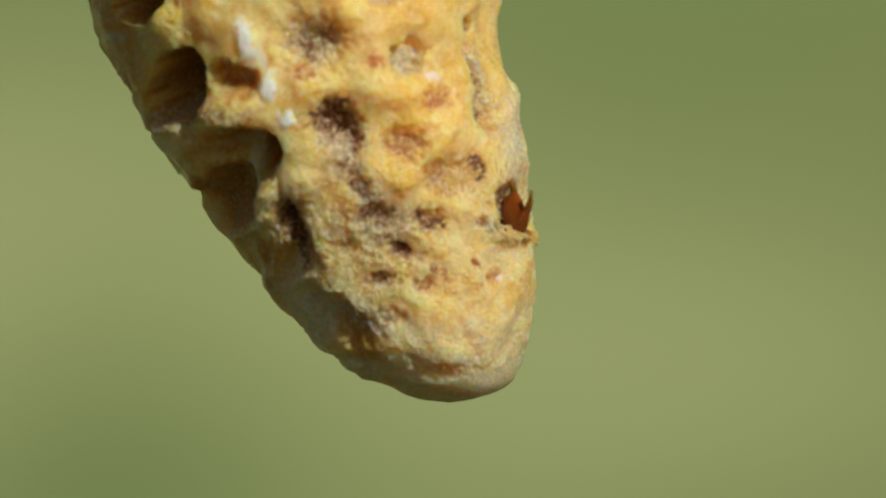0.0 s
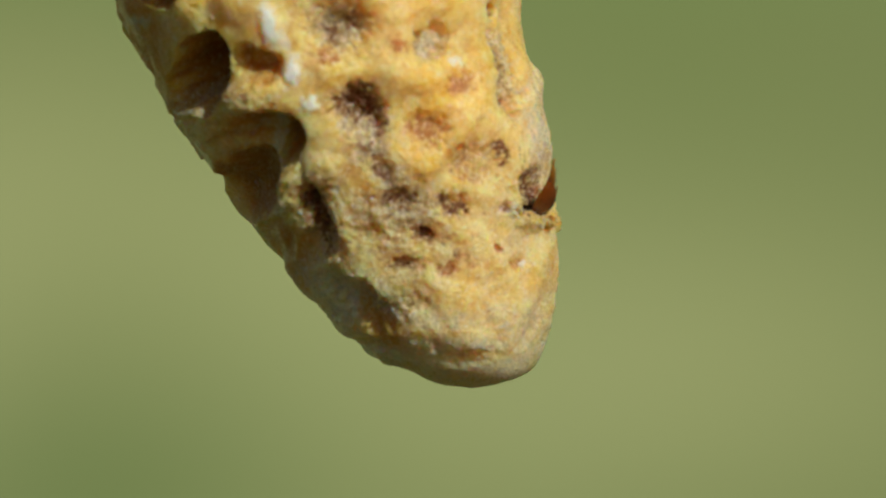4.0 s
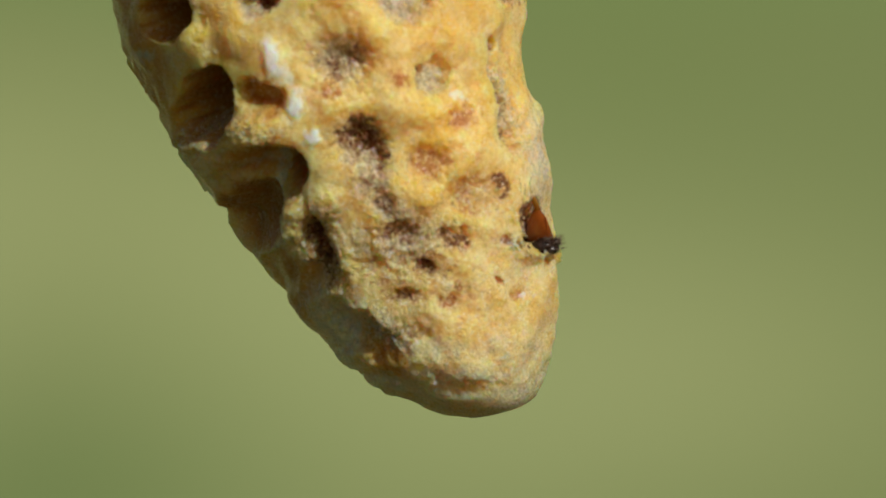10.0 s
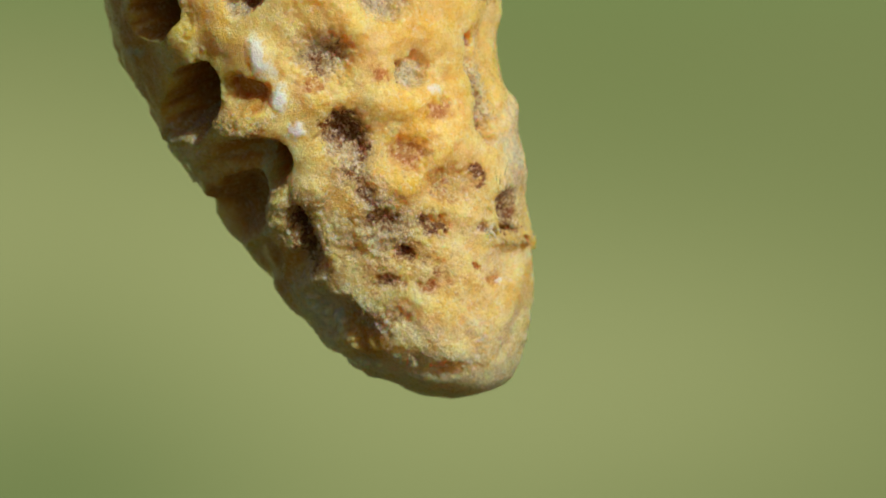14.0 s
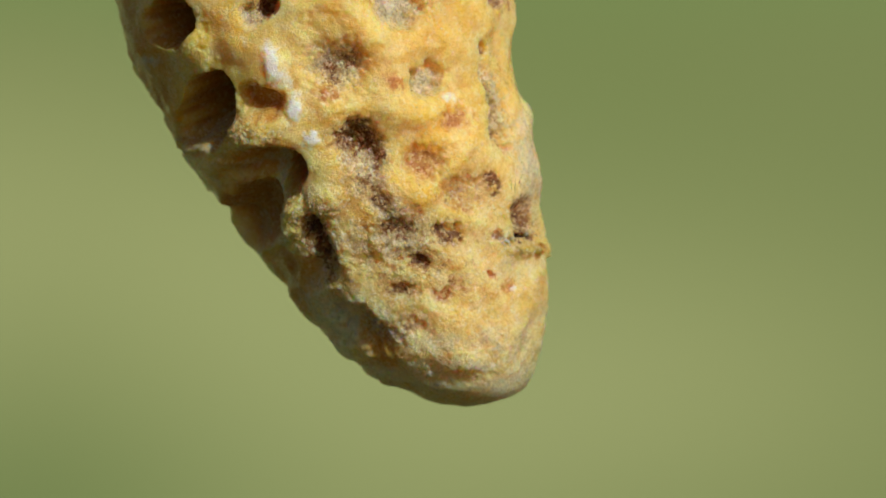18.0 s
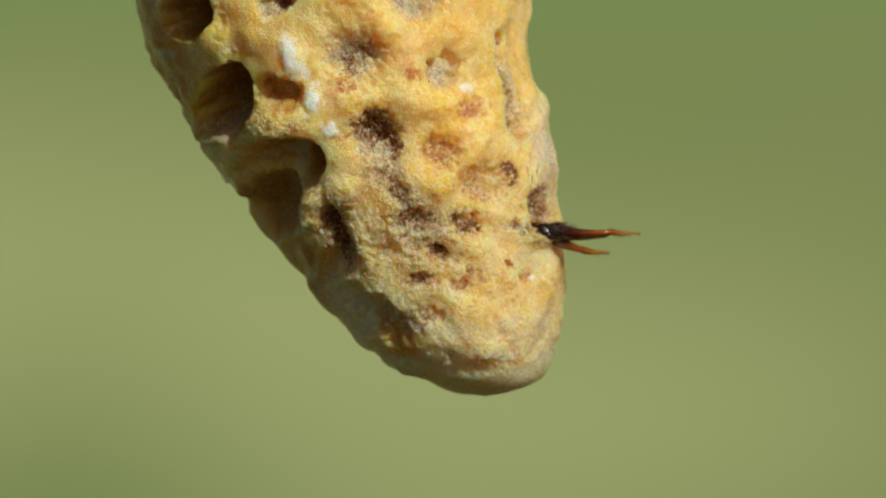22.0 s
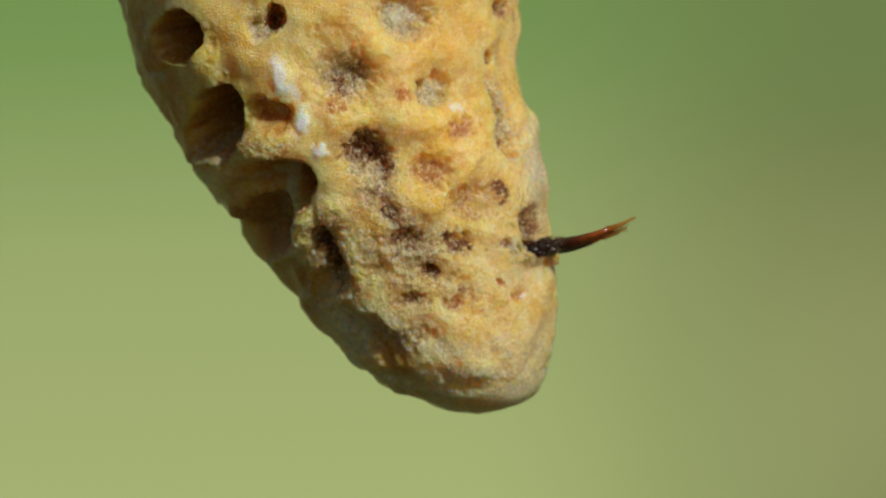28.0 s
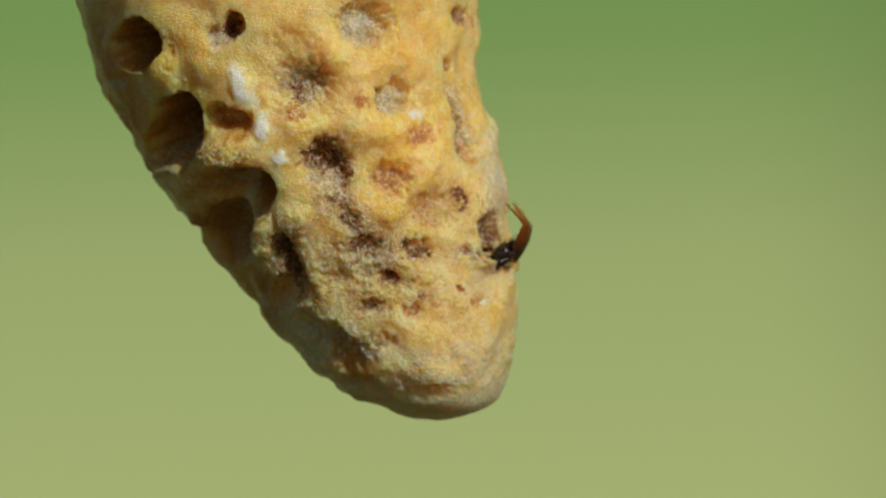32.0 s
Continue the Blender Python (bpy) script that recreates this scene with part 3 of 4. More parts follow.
    uh, vh = u + warp[..., 0] * 16 + fray[..., 0] * 5, v + warp[..., 1] * 16 + fray[..., 1] * 5
    low = spots(uh, vh, HOLES) + spots(uh, vh, GROOVE) + spots(uw, vw, DENTS) + spots(uw, vw, LOW_DENTS)
    # shallow dishes round the dents, so that ridges stand between them
    low = low + spots(uh, vh, [(a, b, c * 1.35 + 8, d * 1.35 + 8, e, 0.06 + 0.42 * f, 1.5) for a, b, c, d, e, f, g in DENTS + LOW_DENTS[:6]])
    lift += front * (np.maximum(spots(uh, vh, LUMPS), spots(uw, vw, LOW_LUMPS)) - low)
    thin = np.clip((712 - prof[:, 0]) / 60, 0.25, 1)[:, None]
    p = p + n * (lift * thin)[..., None]
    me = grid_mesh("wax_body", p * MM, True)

    fade = np.clip(front, 0, 1)
    patch = np.clip((smooth_noise(p + 30, 2.6, 21) - 0.3) * 2.2, 0, 1)
    freckle = spots(uw, vw, [(720, 440, 130, 150, 0, 0.6, 1.0)]) * np.clip((smooth_noise(p, 6.0, 22) - 0.55) * 3, 0, 1)
    tinge = spots(uw, vw, [(700, 470, 190, 90, 0, 0.6, 1.2), (800, 560, 120, 60, 0, 0.4, 1.2)]) * np.clip((smooth_noise(p + 70, 4.6, 24) - 0.55) * 5, 0, 1)
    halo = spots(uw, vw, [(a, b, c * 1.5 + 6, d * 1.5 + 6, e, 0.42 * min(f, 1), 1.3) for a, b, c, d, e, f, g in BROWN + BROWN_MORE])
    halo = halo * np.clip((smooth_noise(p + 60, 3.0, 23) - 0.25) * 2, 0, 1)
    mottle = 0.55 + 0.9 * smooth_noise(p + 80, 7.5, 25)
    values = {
        "brown": fade * np.maximum(mottle * np.maximum(tints(uw, vw, BROWN), tints(uw, vw, BROWN_MORE)), freckle),
        "rust": fade * np.maximum(mottle * tints(uw, vw, RUST), tinge),
        "grey": np.maximum(fade * tints(uw, vw, GREY), back),
        "bloom_and_sheen": fade * mottle * tints(uw, vw, BLOOM_AND_SHEEN),
        "white": fade * tints(uw, vw, WHITE),
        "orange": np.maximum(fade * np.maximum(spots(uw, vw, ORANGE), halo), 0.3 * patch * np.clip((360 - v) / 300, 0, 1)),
        "amber": fade * tints(uw, vw, AMBER_SPOTS),
        "pale": np.clip((v - 180) / 260, 0, 1) * (0.3 + 0.7 * patch),
    }
    values["crumb"] = np.clip(0.15 + 0.35 * lower + fade * (spots(uw, vw, CRUMBLY) + 0.6 * values["brown"] + 0.5 * values["grey"]) - 0.5 * values["orange"], 0, 1) * fade
    values = {name: np.broadcast_to(a, u.shape) for name, a in values.items()}
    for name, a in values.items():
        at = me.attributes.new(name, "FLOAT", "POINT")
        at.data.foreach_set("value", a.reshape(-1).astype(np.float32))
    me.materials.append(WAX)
    body = new("wax_body", me)
    body.parent = root
    facing = front > 0.99
    size = np.linalg.norm(np.gradient(p, axis=0), axis=-1) * np.linalg.norm(np.gradient(p, axis=1), axis=-1)
    grit(root, p[facing], n[facing], size[facing], {name: a[facing] for name, a in values.items()})
    return root, (u[facing], v[facing], p[facing], n[facing])


def on_crust(crust, u0, v0):
    """The place and the outward way of the crust at a place in the drawing."""
    u, v, p, n = crust
    i = np.argmin((u - u0) ** 2 + (v - v0) ** 2)
    return Vector(p[i]), Vector(n[i])


# ---- bee ----
BOW = 0.18


def horn(bm, length, w0, belly, w1, thick, bow, shift=(0, 0, 0), rings=18, sides=10, seed=0, lean=0.0):
    """A flattened blade along +x, in mm, bowed up and aside: width at the root, in the middle and at the end."""
    loops, shift = [], Vector(shift)
    for i in range(rings + 3):
        f = i / rings
        g = min(f, 1)
        w = w0 * (1 - g) + w1 * g + belly * math.sin(math.pi * g) ** 0.8
        w *= 1 + 0.10 * noise.noise(Vector((f * 7, seed, 0)))
        over = max(0.0, f - 1) * rings / 2
        w, h = w * math.sqrt(max(0.02, 1 - over * over)), thick * (1 - 0.6 * g) * math.sqrt(max(0.02, 1 - over * over))
        mid = Vector((length * min(f, 1) + over * w1 * 0.5, lean * length * g * g, bow * length * g * g)) + shift
        loops.append([bm.verts.new((mid + Vector((0, h / 2 * math.cos(a), w / 2 * math.sin(a)))) * MM)
                      for a in (2 * math.pi * j / sides for j in range(sides))])
    for a, b in zip(loops, loops[1:]):
        for j in range(sides):
            bm.faces.new((a[j], a[(j + 1) % sides], b[(j + 1) % sides], b[j]))
    bm.faces.new(loops[0][::-1])
    bm.faces.new(loops[-1])
    bmesh.ops.recalc_face_normals(bm, faces=bm.faces)
    return bm


def hair(bm, a, b, thick):
    """A thin tapering hair from a to b, in mm."""
    a, b = Vector(a), Vector(b)
    way = (b - a).normalized()
    side = way.orthogonal().normalized()
    up = way.cross(side)
    ring = [bm.verts.new((a + (side * math.cos(k * 2.094) + up * math.sin(k * 2.094)) * thick) * MM) for k in range(3)]
    end = bm.verts.new(b * MM)
    for k in range(3):
        bm.faces.new((ring[k], ring[(k + 1) % 3], end))


def lumps(parts, rough, seed):
    """Several knobs grown together."""
    bm = bmesh.new()
    for i, (x, y, z, rx, ry, rz) in enumerate(parts):
        made = bmesh.ops.create_icosphere(bm, subdivisions=3, radius=1)["verts"]
        for v in made:
            d = 1 + rough * (noise.noise(v.co * 1.7 + Vector((seed + i * 7, 0, 0))) + 0.6 * noise.noise(v.co * 4.5 + Vector((0, seed + i * 3, 0))))
            v.co = (Vector((v.co.x * rx, v.co.y * ry, v.co.z * rz)) * d + Vector((x, y, z))) * MM
    return bm


def queen_bee():
    rnd = random.Random(5)
    root = new("queen_bee")
    root.location = HOME
    tagged(root, "queen bee in the cell, red-brown tongue out of a slit", "bee")
    base = part("mouth_base", lumps([(-0.42, 0.05, 0.0, 0.34, 0.28, 0.23), (-0.10, 0.0, 0.04, 0.32, 0.27, 0.23), (0.06, 0.03, -0.09, 0.28, 0.23, 0.17),
                                     (0.22, 0, 0.05, 0.20, 0.15, 0.13), (0.06, 0.04, 0.16, 0.14, 0.13, 0.11)], 0.22, 3), BLACK, root, "dark bristly base of the tongue")
    bm = bmesh.new()
    for i in range(420):
        a, b = rnd.uniform(0, 6.28), rnd.uniform(-0.36, 0.48)
        c = math.sqrt(max(0, 1 - (b / 0.56) ** 2))
        q = Vector((b - 0.04, 0.27 * c * math.cos(a), 0.25 * c * math.sin(a)))
        hair(bm, q * 0.9, q * rnd.uniform(1.1, 1.38) + Vector((rnd.uniform(0, 0.14), 0, 0.03)), 0.006)
    part("bristles", bm, HAIR, base, "short dark bristles")
    part("bead", lumps([(0.06, -0.27, 0.13, 0.06, 0.05, 0.06)], 0.05, 9), BLACK, base, "small shiny black bead")
    part("cheek", lumps([(-0.30, -0.20, -0.12, 0.15, 0.10, 0.10), (-0.16, -0.22, -0.16, 0.12, 0.08, 0.08)], 0.25, 4), CHITIN, base, "red-brown cheek plate")
    blades = []
    for name, l1, l2, w in (("upper_blade", 95, 46, 0.34), ("lower_blade", 80, 45, 0.37)):
        low = name == "lower_blade"
        one, two = l1 * PX, l2 * PX
        blade = part(name, horn(bmesh.new(), one, w * 1.0, w * (0.5 if low else 1.45), w * 0.5, 0.42, BOW, seed=l1, sides=16, lean=BOW), CHITIN, root, "glossy red-brown blade of the tongue")
        part("palp", horn(bmesh.new(), one * 0.86, 0.05, 0.02, 0.03, 0.07, BOW, (0.12, -0.06, 0.16 if low else -0.22), seed=4, lean=BOW), CHITIN, blade, "thin brown feeler along the blade")
        bm = horn(bmesh.new(), two + 0.09, w * 0.58, 0.02, w * (0.16 if low else 0.12), 0.14, 0.26, (-0.09, 0, 0), seed=l2)
        if not low:
            horn(bm, 0.15, 0.035, 0.0, 0.014, 0.03, 0.25, (two * 0.86, 0.0, 0.26 * two * 0.78), 8, 6)
            horn(bm, 0.13, 0.035, 0.0, 0.014, 0.03, -0.15, (two * 0.96, 0.03, 0.26 * two * 0.95), 8, 6)
        end = part("tip", bm, AMBER, blade, "thin forked amber tip" if not low else "thin amber tip")
        bm = bmesh.new()
        for i in range(40):
            f = rnd.uniform(0.05, 1.0)
            side = rnd.choice((-1, 1))
            q = Vector((two * f, rnd.uniform(-0.03, 0.03), 0.26 * two * f * f + side * w * 0.28 * (1 - f * 0.8)))
            hair(bm, q, q + Vector((rnd.uniform(0.03, 0.12), rnd.uniform(-0.03, 0.03), side * rnd.uniform(0.01, 0.06))), 0.006)
        hairs = part("tip_bristles", bm, HAIR, blade)
        bm = bmesh.new()
        for i in range(40):
            f = rnd.uniform(0.3, 1.0)
            q = Vector((one * f, BOW * one * f * f + rnd.uniform(-0.05, 0.05), BOW * one * f * f + (-w * 0.45 if low or rnd.random() < 0.4 else w * 0.42)))
            hair(bm, q, q + Vector((rnd.uniform(0.05, 0.13), rnd.uniform(-0.04, 0.04), rnd.uniform(-0.05, 0.05))), 0.006)
        part("bristles", bm, HAIR, blade)
        blades.append((blade, end, hairs, one))
    return root, base, blades


def chip(size, flat, rnd):
    """A crystalline chip of wax with broken faces."""
    bm = bmesh.new()
    bmesh.ops.create_icosphere(bm, subdivisions=2, radius=1)
    sx, sy, sz = size * rnd.uniform(0.7, 1.5), size * flat, size * rnd.uniform(0.6, 1.2)
    seed = Vector((rnd.uniform(0, 50), rnd.uniform(0, 50), rnd.uniform(0, 50)))
    for v in bm.verts:
        d = 1 + 0.7 * noise.noise(v.co * 1.4 + seed) + rnd.uniform(-0.16, 0.16)
        v.co = Vector((v.co.x * sx, v.co.y * sy, v.co.z * sz)) * d * MM
    return bm


def glint_mesh(radius):
    bm = bmesh.new()
    bmesh.ops.create_icosphere(bm, subdivisions=3, radius=radius * MM)
    for v in bm.verts:
        v.co.z *= 0.8
    me = bpy.data.meshes.new("glint_bead")
    bm.to_mesh(me)
    bm.free()
    me.polygons.foreach_set("use_smooth", np.ones(len(me.polygons), bool))
    me.materials.append(GLINT)
    return me


def crumbs(cell, crust):
    """Loose bits of wax that stick to the cell: the chewed rim of the slit, and the crumbly parts of the crust."""
    rnd = random.Random(11)

    def stick(name, mesh, u, v, sink, label=""):
        at, way = on_crust(crust, u, v)
        ob = new(name, mesh)
        ob.parent = cell
        ob.location = (at - way * sink) * MM
        ob.rotation_euler = (rnd.uniform(0, 6), rnd.uniform(0, 6), rnd.uniform(0, 6))
        return tagged(ob, label)

    def chips(name, count, low, high, flat, mat):
        made = []
        for i in range(count):
            ob = part(name, chip(rnd.uniform(low, high), flat, rnd), mat, None, "", False)
            made.append(ob.data)
            bpy.data.objects.remove(ob)
        return made

    fine, amber, pale = chips("wax_crumb", 14, 0.03, 0.065, 0.6, WAX), chips("wax_crumb", 6, 0.04, 0.09, 0.5, CRUMB), chips("wax_flake", 8, 0.035, 0.08, 0.5, FLAKE)
    for i in range(26):
        f = rnd.random()
        stick("wax_crumb", rnd.choice(fine + amber), 896 + 56 * f + rnd.gauss(0, 4), 446 - 12 * f + rnd.gauss(0, 4), rnd.uniform(-0.02, 0.04))
    for i in range(15):
        stick("wax_flake", rnd.choice(pale), 886 + rnd.gauss(0, 9), 420 + rnd.gauss(0, 7), rnd.uniform(0.0, 0.04), "whitish flake of wax")
    for cu, cv, ru, rv, turn, much, soft in CRUMBLY:
        for i in range(int(16 * much)):
            stick("wax_crumb", rnd.choice(fine), cu + rnd.gauss(0, ru * 0.6), cv + rnd.gauss(0, rv * 0.6), rnd.uniform(0.02, 0.04))
    # clear beads, added only to give glints at the slit and its pit
    for u0, v0 in ((944, 412), (908, 396)):
        stick("glint_bead", glint_mesh(0.05), u0, v0, 0.0, "tiny clear bead added for a glint")
    for u0, v0, u1, v1 in ((892, 345, 889, 300), (905, 322, 913, 292), (897, 338, 899, 312)):
        bm = bmesh.new()
        hair(bm, (gx(u0), 0.45, gz(v0)), (gx(u1), 0.15, gz(v1)), 0.012)
        part("hair", bm, HAIR, cell, "fine dark hair stuck in the wax")


def hive_bar():
    """The wooden bar from which the cell hangs."""
    bm = bmesh.new()
    bmesh.ops.create_cube(bm, size=1)
    for v in bm.verts:
        v.co = Vector((v.co.x * 0.44, v.co.y * 0.022, v.co.z * 0.012))
    bmesh.ops.bevel(bm, geom=bm.edges[:], offset=0.0012, segments=2, affect="EDGES")
    ob = part("hive_bar", bm, wood_material(), None)
    ob.location = HOME + Vector((gx(470), AXIS_Y + 7.0, gz(-880))) * MM + Vector((0, 0, 0.0058))
    return tagged(ob, "plain wooden bar above the hanging cell", "bar", kind="structure")


ground()
meadow = backdrop()
hive_bar()
cell, crust = queen_cell()
crumbs(cell, crust)
bee, mouth, blades = queen_bee()

# ---- what moves ----
# blades: seconds, mm across, up and away of the root, degrees above level, degrees of bend at the joint, degrees towards the camera, degrees of roll
UPPER = [
    (0, 2.04, -0.09, 1.95, 74, 16, 42, 0), (0.1, 2.05, -0.09, 1.95, 73, 13, 42, 0), (0.2, 1.90, -1.13, 0.95, 75, 3, 0, 40),
    (0.3, -0.08, 0.25, 2.60, 20, 10, 0, 78), (2.2, -0.08, 0.25, 2.60, 20, 10, 0, 78), (2.4, 0.71, -0.43, 1.30, 13, 3, 0, 78),
    (2.6, 0.37, -0.17, 1.30, 6, 3, 0, 78), (2.7, 2.15, 0.39, 2.55, -3, 13, 57, 78), (2.8, 2.04, 0.36, 2.20, -4, 5, 37, 78),
    (2.9, 2.16, 0.32, 2.45, -10, 16, 50, 78), (3, 1.84, 0.26, 1.80, -6, 24, 40, 78), (3.1, 2.07, 0.21, 2.22, 20, 18, 38, 78),
    (3.3, 2.10, 0.32, 2.42, 41, 11, 49, 78), (3.5, 2.07, 0.29, 2.01, 42, 13, 45, 78), (5.5, 2.01, -0.08, 2.04, 68, 13, 47, 0),
    (6, 2.21, 0.03, 2.10, 75, 11, 50, 0), (7, 2.02, -0.09, 2.06, 71, 18, 48, 0), (8, 1.97, -0.00, 2.02, 64, 21, 46, 0),
    (9, 2.05, -0.06, 1.98, 73, 15, 43, 0), (10, 2.14, -0.02, 2.04, 78, 11, 47, 0), (11, 2.15, -0.10, 2.01, 80, 13, 45, 0),
    (11.5, 2.25, -0.09, 1.98, 80, 11, 44, 0), (12, 2.07, -0.05, 1.94, 74, 16, 41, 0), (12.2, 2.08, -0.08, 1.98, 72, 13, 44, 0),
    (12.4, 2.02, -0.09, 2.03, 69, 14, 47, 0), (12.6, 1.25, -0.94, 0.95, 49, 3, 0, 40), (12.8, -0.08, 0.25, 2.60, 20, 10, 0, 78),
    (19.15, -0.08, 0.25, 2.60, 20, 10, 0, 78), (19.3, 0.28, 0.33, 1.30, -7, 3, 0, 78), (19.5, 2.06, 0.16, 2.49, 37, 6, 53, 78),
    (19.7, 2.09, 0.11, 2.21, 31, 9, 37, 78), (19.9, 2.14, 0.22, 2.21, -7, 25, 38, 78), (20.1, 2.13, 0.21, 2.03, 5, 29, 29, 78),
    (20.3, 2.15, 0.23, 1.91, -23, 15, 24, 78), (20.5, 2.08, 0.20, 2.10, -29, 13, 33, 78), (20.7, 2.31, 0.22, 2.00, -27, 21, 28, 78),
    (20.9, 2.41, 0.15, 2.23, -23, 29, 39, 78), (21.1, 2.38, 0.27, 2.19, 12, 26, 37, 78), (21.3, 2.14, 0.26, 1.58, 16, 27, 11, 78),
    (21.5, 2.28, 0.22, 1.30, -9, 8, 0, 78), (21.7, 2.17, 0.22, 1.58, -26, 20, 11, 78), (22, 2.50, 0.23, 1.30, -13, -4, 0, 78),
    (22.3, 2.19, 0.14, 1.97, -12, 32, 27, 78), (22.5, 2.27, 0.22, 2.31, 5, 23, 43, 78), (22.8, 2.21, 0.28, 2.32, 23, 19, 43, 78),
    (23, 2.12, 0.16, 1.89, 45, 21, 39, 78), (23.3, 2.12, 0.20, 1.85, 46, 27, 37, 78), (23.6, 2.16, 0.21, 1.89, 50, 25, 39, 78),
    (24, 2.19, 0.18, 1.99, 38, 25, 28, 78), (24.3, 2.10, 0.20, 1.61, 42, 41, 26, 78), (24.6, 2.09, 0.25, 2.30, 37, 29, 42, 78),
    (25, 2.08, 0.31, 2.19, 43, 3, 56, 78), (25.3, 2.07, 0.33, 2.58, 19, -1, 59, 78), (25.5, 2.17, 0.34, 2.43, 18, 1, 49, 78),
    (27.5, 2.62, 0.49, 1.30, 9, 20, 0, 78), (27.8, 2.07, 0.25, 1.30, 2, 23, 0, 78), (28, 2.75, 0.36, 1.30, 4, 5, 0, 78),
    (28.3, 2.56, 0.10, 1.60, 18, 34, 30, 78), (28.6, 2.72, 0.09, 1.60, 21, 20, 22, 78), (29, 2.65, -0.00, 1.60, 30, 35, 40, 78),
    (29.3, 2.70, 0.16, 1.60, 17, 27, 24, 78), (29.6, 2.67, 0.13, 1.60, 23, 31, 48, 78), (29.9, 2.89, 0.13, 1.60, 39, 24, 42, 78),
    (30.2, 2.60, 0.22, 1.60, 18, 45, 44, 78), (30.5, 2.65, 0.13, 1.60, 37, 42, 44, 78), (30.8, 2.75, 0.15, 1.60, 41, 40, 44, 78),
    (31, 2.60, 0.20, 1.60, 44, 58, 44, 78), (31.3, 2.54, 0.20, 1.60, 47, 65, 38, 78), (31.6, 2.60, 0.24, 1.60, 47, 70, 44, 78),
    (32, 2.59, 0.23, 1.60, 47, 70, 44, 78),
]
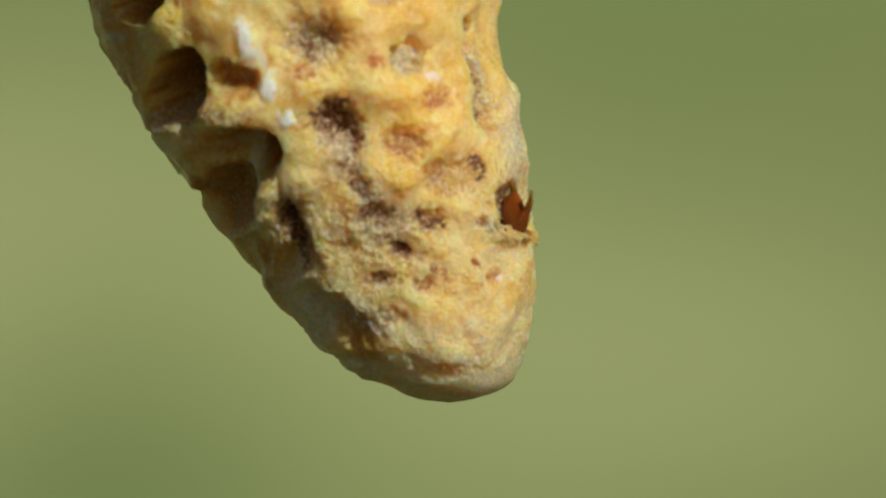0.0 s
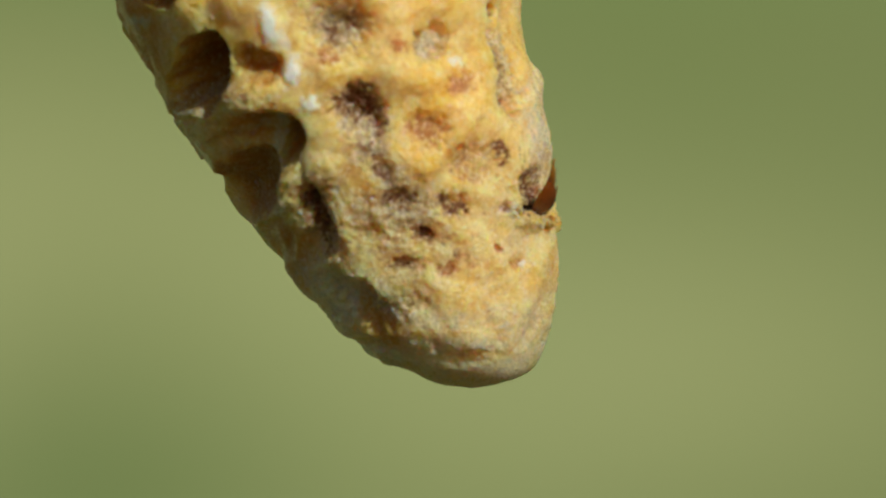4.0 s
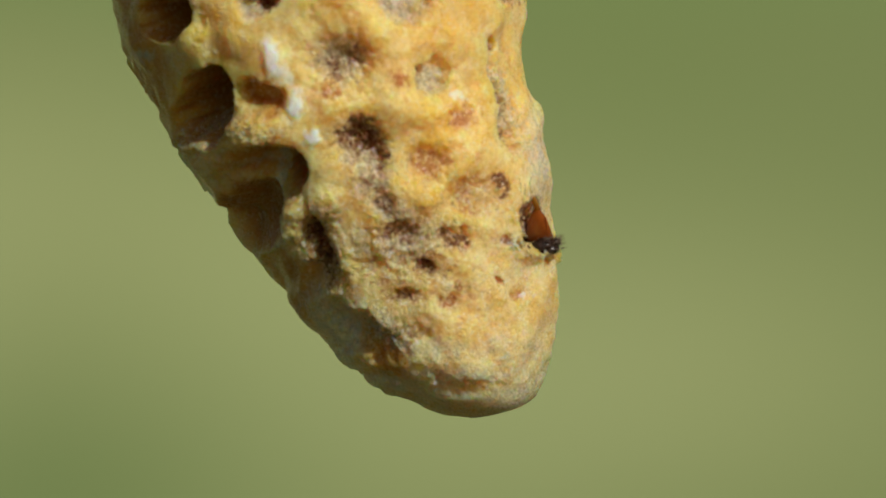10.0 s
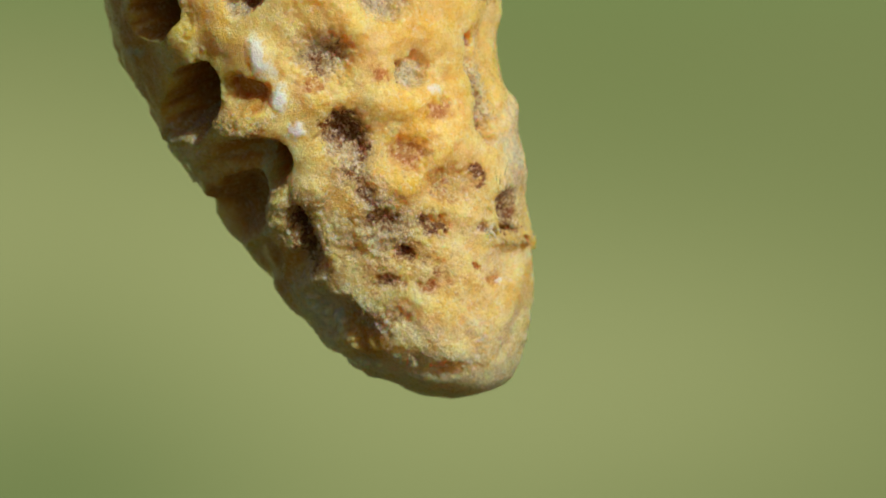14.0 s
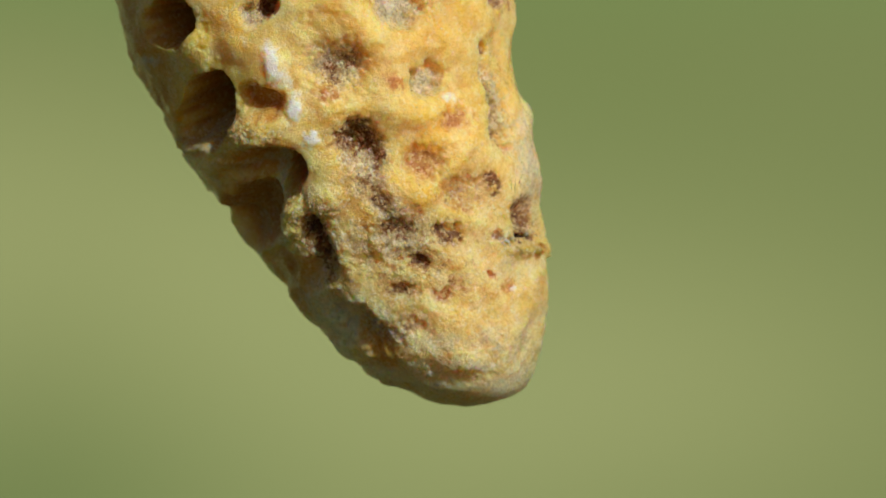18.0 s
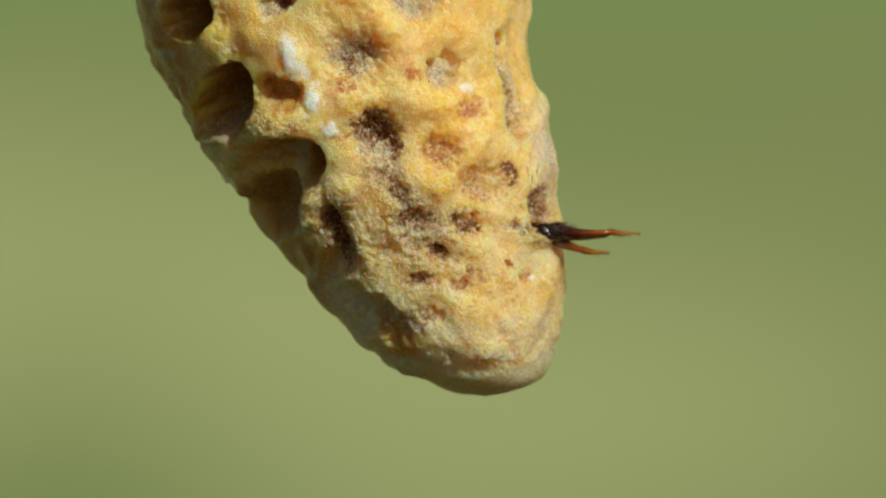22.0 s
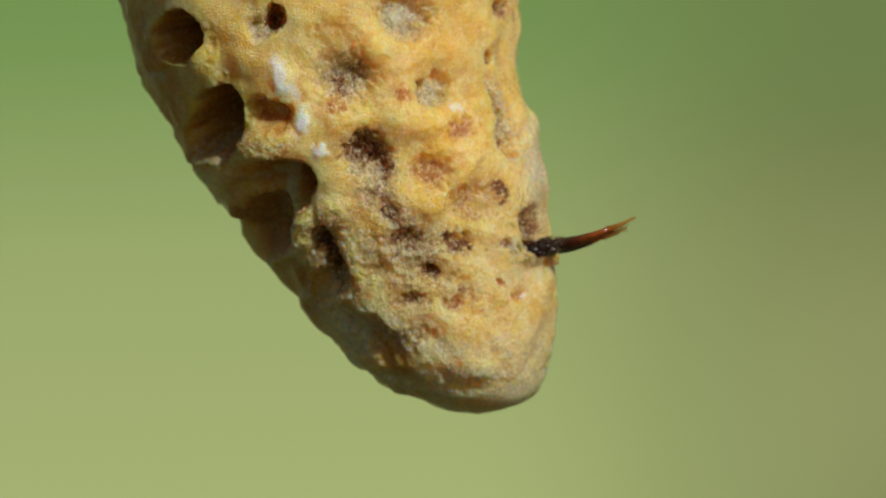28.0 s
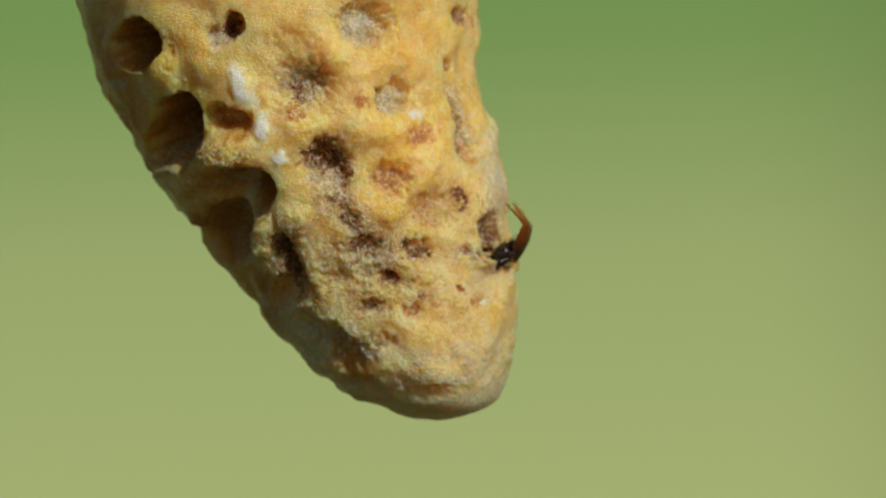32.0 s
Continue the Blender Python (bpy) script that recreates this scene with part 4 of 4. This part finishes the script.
LOWER = [
    (0, 1.95, -0.05, 2.04, 43, 9, 52, 0), (0.1, 1.92, -0.02, 2.08, 26, 8, 55, 0), (0.2, 1.58, -0.90, 1.05, 58, 3, 0, 40),
    (0.3, -0.08, 0.25, 2.60, 10, 10, 0, 78), (2.2, -0.08, 0.25, 2.60, 10, 10, 0, 78), (2.4, 0.71, -0.48, 1.46, 9, 1, 0, 78),
    (2.6, 0.37, -0.22, 1.46, 2, 1, 0, 78), (2.7, 2.15, 0.34, 2.71, -7, 10, 57, 78), (2.8, 2.04, 0.31, 2.36, -8, 4, 37, 78),
    (2.9, 2.16, 0.27, 2.61, -14, 13, 50, 78), (3, 1.84, 0.21, 1.96, -10, 18, 40, 78), (3.1, 2.07, 0.16, 2.38, 16, 15, 38, 78),
    (3.3, 2.10, 0.27, 2.58, 37, 9, 49, 78), (3.5, 2.07, 0.24, 2.17, 38, 11, 45, 78), (5.5, 2.01, -0.13, 2.20, 64, 10, 47, 0),
    (6, 2.21, -0.02, 2.26, 71, 9, 50, 0), (7, 2.02, -0.14, 2.22, 67, 14, 48, 0), (8, 1.97, -0.05, 2.18, 60, 17, 46, 0),
    (9, 2.05, -0.11, 2.14, 69, 12, 43, 0), (10, 2.14, -0.07, 2.20, 74, 9, 47, 0), (11, 2.15, -0.15, 2.17, 76, 10, 45, 0),
    (11.5, 2.25, -0.14, 2.14, 76, 9, 44, 0), (12, 2.07, -0.10, 2.10, 70, 12, 41, 0), (12.2, 2.08, -0.13, 2.14, 68, 10, 44, 0),
    (12.4, 2.02, -0.14, 2.19, 65, 11, 47, 0), (12.6, 1.23, -0.70, 1.05, 43, 3, 0, 40), (12.8, -0.08, 0.25, 2.60, 10, 10, 0, 78),
    (19.15, -0.08, 0.25, 2.60, 10, 10, 0, 78), (19.3, 0.28, 0.28, 1.46, -11, 1, 0, 78), (19.5, 2.06, 0.11, 2.65, 33, 4, 53, 78),
    (19.7, 2.09, 0.06, 2.37, 27, 7, 37, 78), (19.9, 2.14, 0.17, 2.37, -11, 20, 38, 78), (20.1, 2.13, 0.16, 2.19, 1, 24, 29, 78),
    (20.3, 2.15, 0.18, 2.07, -27, 12, 24, 78), (20.5, 2.08, 0.15, 2.26, -33, 10, 33, 78), (20.7, 2.31, 0.17, 2.16, -31, 17, 28, 78),
    (20.9, 2.41, 0.10, 2.39, -27, 24, 39, 78), (21.1, 2.38, 0.22, 2.35, 8, 21, 37, 78), (21.3, 2.14, 0.21, 1.74, 12, 22, 11, 78),
    (21.5, 2.28, 0.17, 1.46, -13, 6, 0, 78), (21.7, 2.17, 0.17, 1.74, -30, 16, 11, 78), (22, 2.16, 0.22, 1.78, -39, 17, 17, 78),
    (22.3, 2.19, 0.09, 2.13, -16, 26, 27, 78), (22.5, 2.27, 0.17, 2.47, 1, 18, 43, 78), (22.8, 2.21, 0.23, 2.48, 19, 16, 43, 78),
    (23, 2.12, 0.11, 2.05, 41, 17, 39, 78), (23.3, 2.12, 0.15, 2.01, 42, 22, 37, 78), (23.6, 2.16, 0.16, 2.05, 46, 21, 39, 78),
    (24, 2.19, 0.13, 2.15, 34, 21, 28, 78), (24.3, 2.06, 0.14, 1.19, 23, -37, 7, 78), (24.6, 2.07, 0.22, 2.16, 35, -10, 37, 78),
    (25, 2.08, 0.26, 2.35, 39, 1, 56, 78), (25.3, 2.07, 0.28, 2.74, 15, -1, 59, 78), (25.5, 2.16, 0.31, 2.41, 10, -18, 54, 78),
    (27.5, 2.62, 0.44, 1.46, 5, 16, 0, 78), (27.8, 2.07, 0.20, 1.46, -2, 19, 0, 78), (28, 2.75, 0.31, 1.46, 0, 3, 0, 78),
    (28.3, 2.52, 0.13, 1.75, 1, 9, 36, 78), (28.6, 2.68, 0.03, 1.75, 30, 19, 28, 78), (29, 2.61, -0.00, 1.75, 14, 18, 34, 78),
    (29.3, 2.75, 0.03, 1.75, 30, 24, 36, 78), (29.6, 2.59, 0.17, 1.75, 0, 8, 42, 78), (29.9, 2.77, 0.17, 1.75, 14, 79, 0, 78),
    (30.2, 2.55, 0.27, 1.75, -5, 12, 36, 78), (30.5, 2.64, 0.14, 1.75, 17, 23, 38, 78), (30.8, 2.70, 0.19, 1.75, 14, 24, 44, 78),
    (31, 2.65, 0.23, 1.75, 40, 25, 40, 78), (31.3, 2.53, 0.18, 1.75, 47, 36, 28, 78), (31.6, 2.60, 0.21, 1.75, 49, 47, 34, 78),
    (32, 2.57, 0.19, 1.75, 48, 53, 32, 78),
]
BASE = [
    (0, 1.92, 0.14, 1.90, 15), (0.1, 1.93, 0.14, 1.90, 15), (0.2, 2.12, 0.43, 2.00, 67), (0.3, 0.62, 0.25, 2.60, 10),
    (2.2, 0.62, 0.25, 2.60, 10), (2.4, 2.21, 0.20, 2.00, 19), (2.6, 2.10, 0.29, 2.00, 8), (2.7, 1.98, 0.37, 1.80, 5),
    (2.8, 1.94, 0.34, 1.80, 3), (2.9, 2.00, 0.31, 1.80, 3), (3, 1.86, 0.22, 1.95, 6), (3.1, 1.96, 0.26, 1.80, 30),
    (3.3, 1.98, 0.34, 1.80, 40), (3.5, 1.96, 0.32, 1.80, 40), (5.5, 2.27, 0.18, 1.45, 15), (6, 2.45, 0.29, 1.45, 15),
    (7, 2.27, 0.17, 1.45, 15), (8, 2.25, 0.25, 1.45, 15), (9, 2.29, 0.19, 1.45, 15), (10, 2.37, 0.24, 1.45, 15), (11, 2.37, 0.15, 1.45, 15),
    (11.5, 2.46, 0.15, 1.45, 15), (12, 2.31, 0.19, 1.45, 15), (12.2, 2.33, 0.16, 1.45, 15), (12.4, 2.27, 0.16, 1.45, 15),
    # at 13 and 18 s the base sits in the slit to make it dark
    (12.6, 2.22, 0.63, 2.00, 55), (12.8, 0.62, 0.25, 2.60, 10), (13, 1.78, 0.30, 1.95, 10), (13.7, 1.78, 0.30, 1.95, 10),
    (14.2, 0.62, 0.25, 2.60, 10), (17.8, 0.62, 0.25, 2.60, 10), (18, 1.78, 0.30, 1.95, 10), (18.6, 1.78, 0.30, 1.95, 10),
    (18.85, 0.62, 0.25, 2.60, 10), (19.15, 0.62, 0.25, 2.60, 10), (19.3, 2.29, 0.38, 2.00, -4), (19.5, 2.23, 0.33, 1.50, 47),
    (19.7, 2.33, 0.26, 1.50, 35), (19.9, 2.42, 0.26, 1.28, 6), (20.1, 2.43, 0.26, 1.28, 11), (20.3, 2.47, 0.16, 1.28, -13),
    (20.5, 2.24, 0.11, 1.28, -17), (20.7, 2.37, 0.18, 1.28, -16), (20.9, 2.45, 0.16, 1.28, -9), (21.1, 2.41, 0.41, 1.28, 21),
    (21.3, 2.37, 0.38, 1.28, 20), (21.5, 2.49, 0.21, 1.28, 0), (21.7, 2.53, 0.13, 1.28, -14), (22, 2.52, 0.23, 1.28, -3),
    (22.3, 2.50, 0.12, 1.28, -3), (22.5, 2.53, 0.30, 1.28, 17), (22.8, 2.30, 0.36, 1.28, 35), (23, 2.15, 0.30, 1.28, 55),
    (23.3, 2.15, 0.35, 1.28, 55), (23.6, 2.18, 0.36, 1.28, 58), (24, 2.26, 0.34, 1.28, 50), (24.3, 2.16, 0.38, 1.28, 53),
    (24.6, 2.14, 0.37, 1.28, 47), (25, 2.10, 0.41, 1.28, 52), (25.3, 2.15, 0.35, 1.28, 27), (25.5, 2.26, 0.38, 1.28, 28),
    (27.5, 2.47, 0.41, 1.20, 16), (27.8, 2.41, 0.33, 1.20, 13), (28, 2.44, 0.31, 1.20, 12), (28.3, 2.45, 0.24, 1.20, 20),
    (28.6, 2.45, 0.28, 1.20, 18), (29, 2.45, 0.22, 1.20, 22), (29.3, 2.45, 0.26, 1.20, 18), (29.6, 2.56, 0.27, 1.20, 18),
    (29.9, 2.52, 0.30, 1.20, 18), (30.2, 2.44, 0.32, 1.20, 18), (30.5, 2.45, 0.25, 1.20, 30), (30.8, 2.54, 0.31, 1.20, 32),
    (31, 2.40, 0.35, 1.20, 35), (31.3, 2.43, 0.26, 1.20, 35), (31.6, 2.36, 0.31, 1.20, 40), (32, 2.41, 0.33, 1.20, 40),
]
# the distance drifts aside as camera and cell turn together: seconds, grid units across
# and grid units down
DRIFT = [(0, 110, 0), (6, 60, 0), (12, -20, 20), (17, -50, 40), (20, -60, 60), (22, 0, 90), (25, 280, 150), (28, 1750, 300), (30, 2100, 300), (32, 2300, 300)]


def motions():
    for (blade, end, hairs, length), rows in zip(blades, (UPPER, LOWER)):
        walk(blade, [(t, pose(x * MM, y * MM, z * MM, 0, -a, 0) @ pose(0, 0, 0, 0, 0, -c) @ pose(0, 0, 0, r, 0, 0)) for t, x, z, y, a, b, c, r in rows])
        for ob in (end, hairs):
            walk(ob, [(t, pose(length * MM, BOW * length * MM, BOW * length * MM) @ pose(0, 0, 0, -r, 0, 0) @ pose(0, 0, 0, 0, -b, 0)) for t, x, z, y, a, b, c, r in rows])
    walk(mouth, [(t, pose(x * MM, y * MM, z * MM, 0, -a, 0)) for t, x, z, y, a in BASE])
    walk(meadow, [(t, pose(s * 5.2 / 200 * PX, 0, HOME.z - d * 5.2 / 200 * PX)) for t, s, d in DRIFT])


motions()
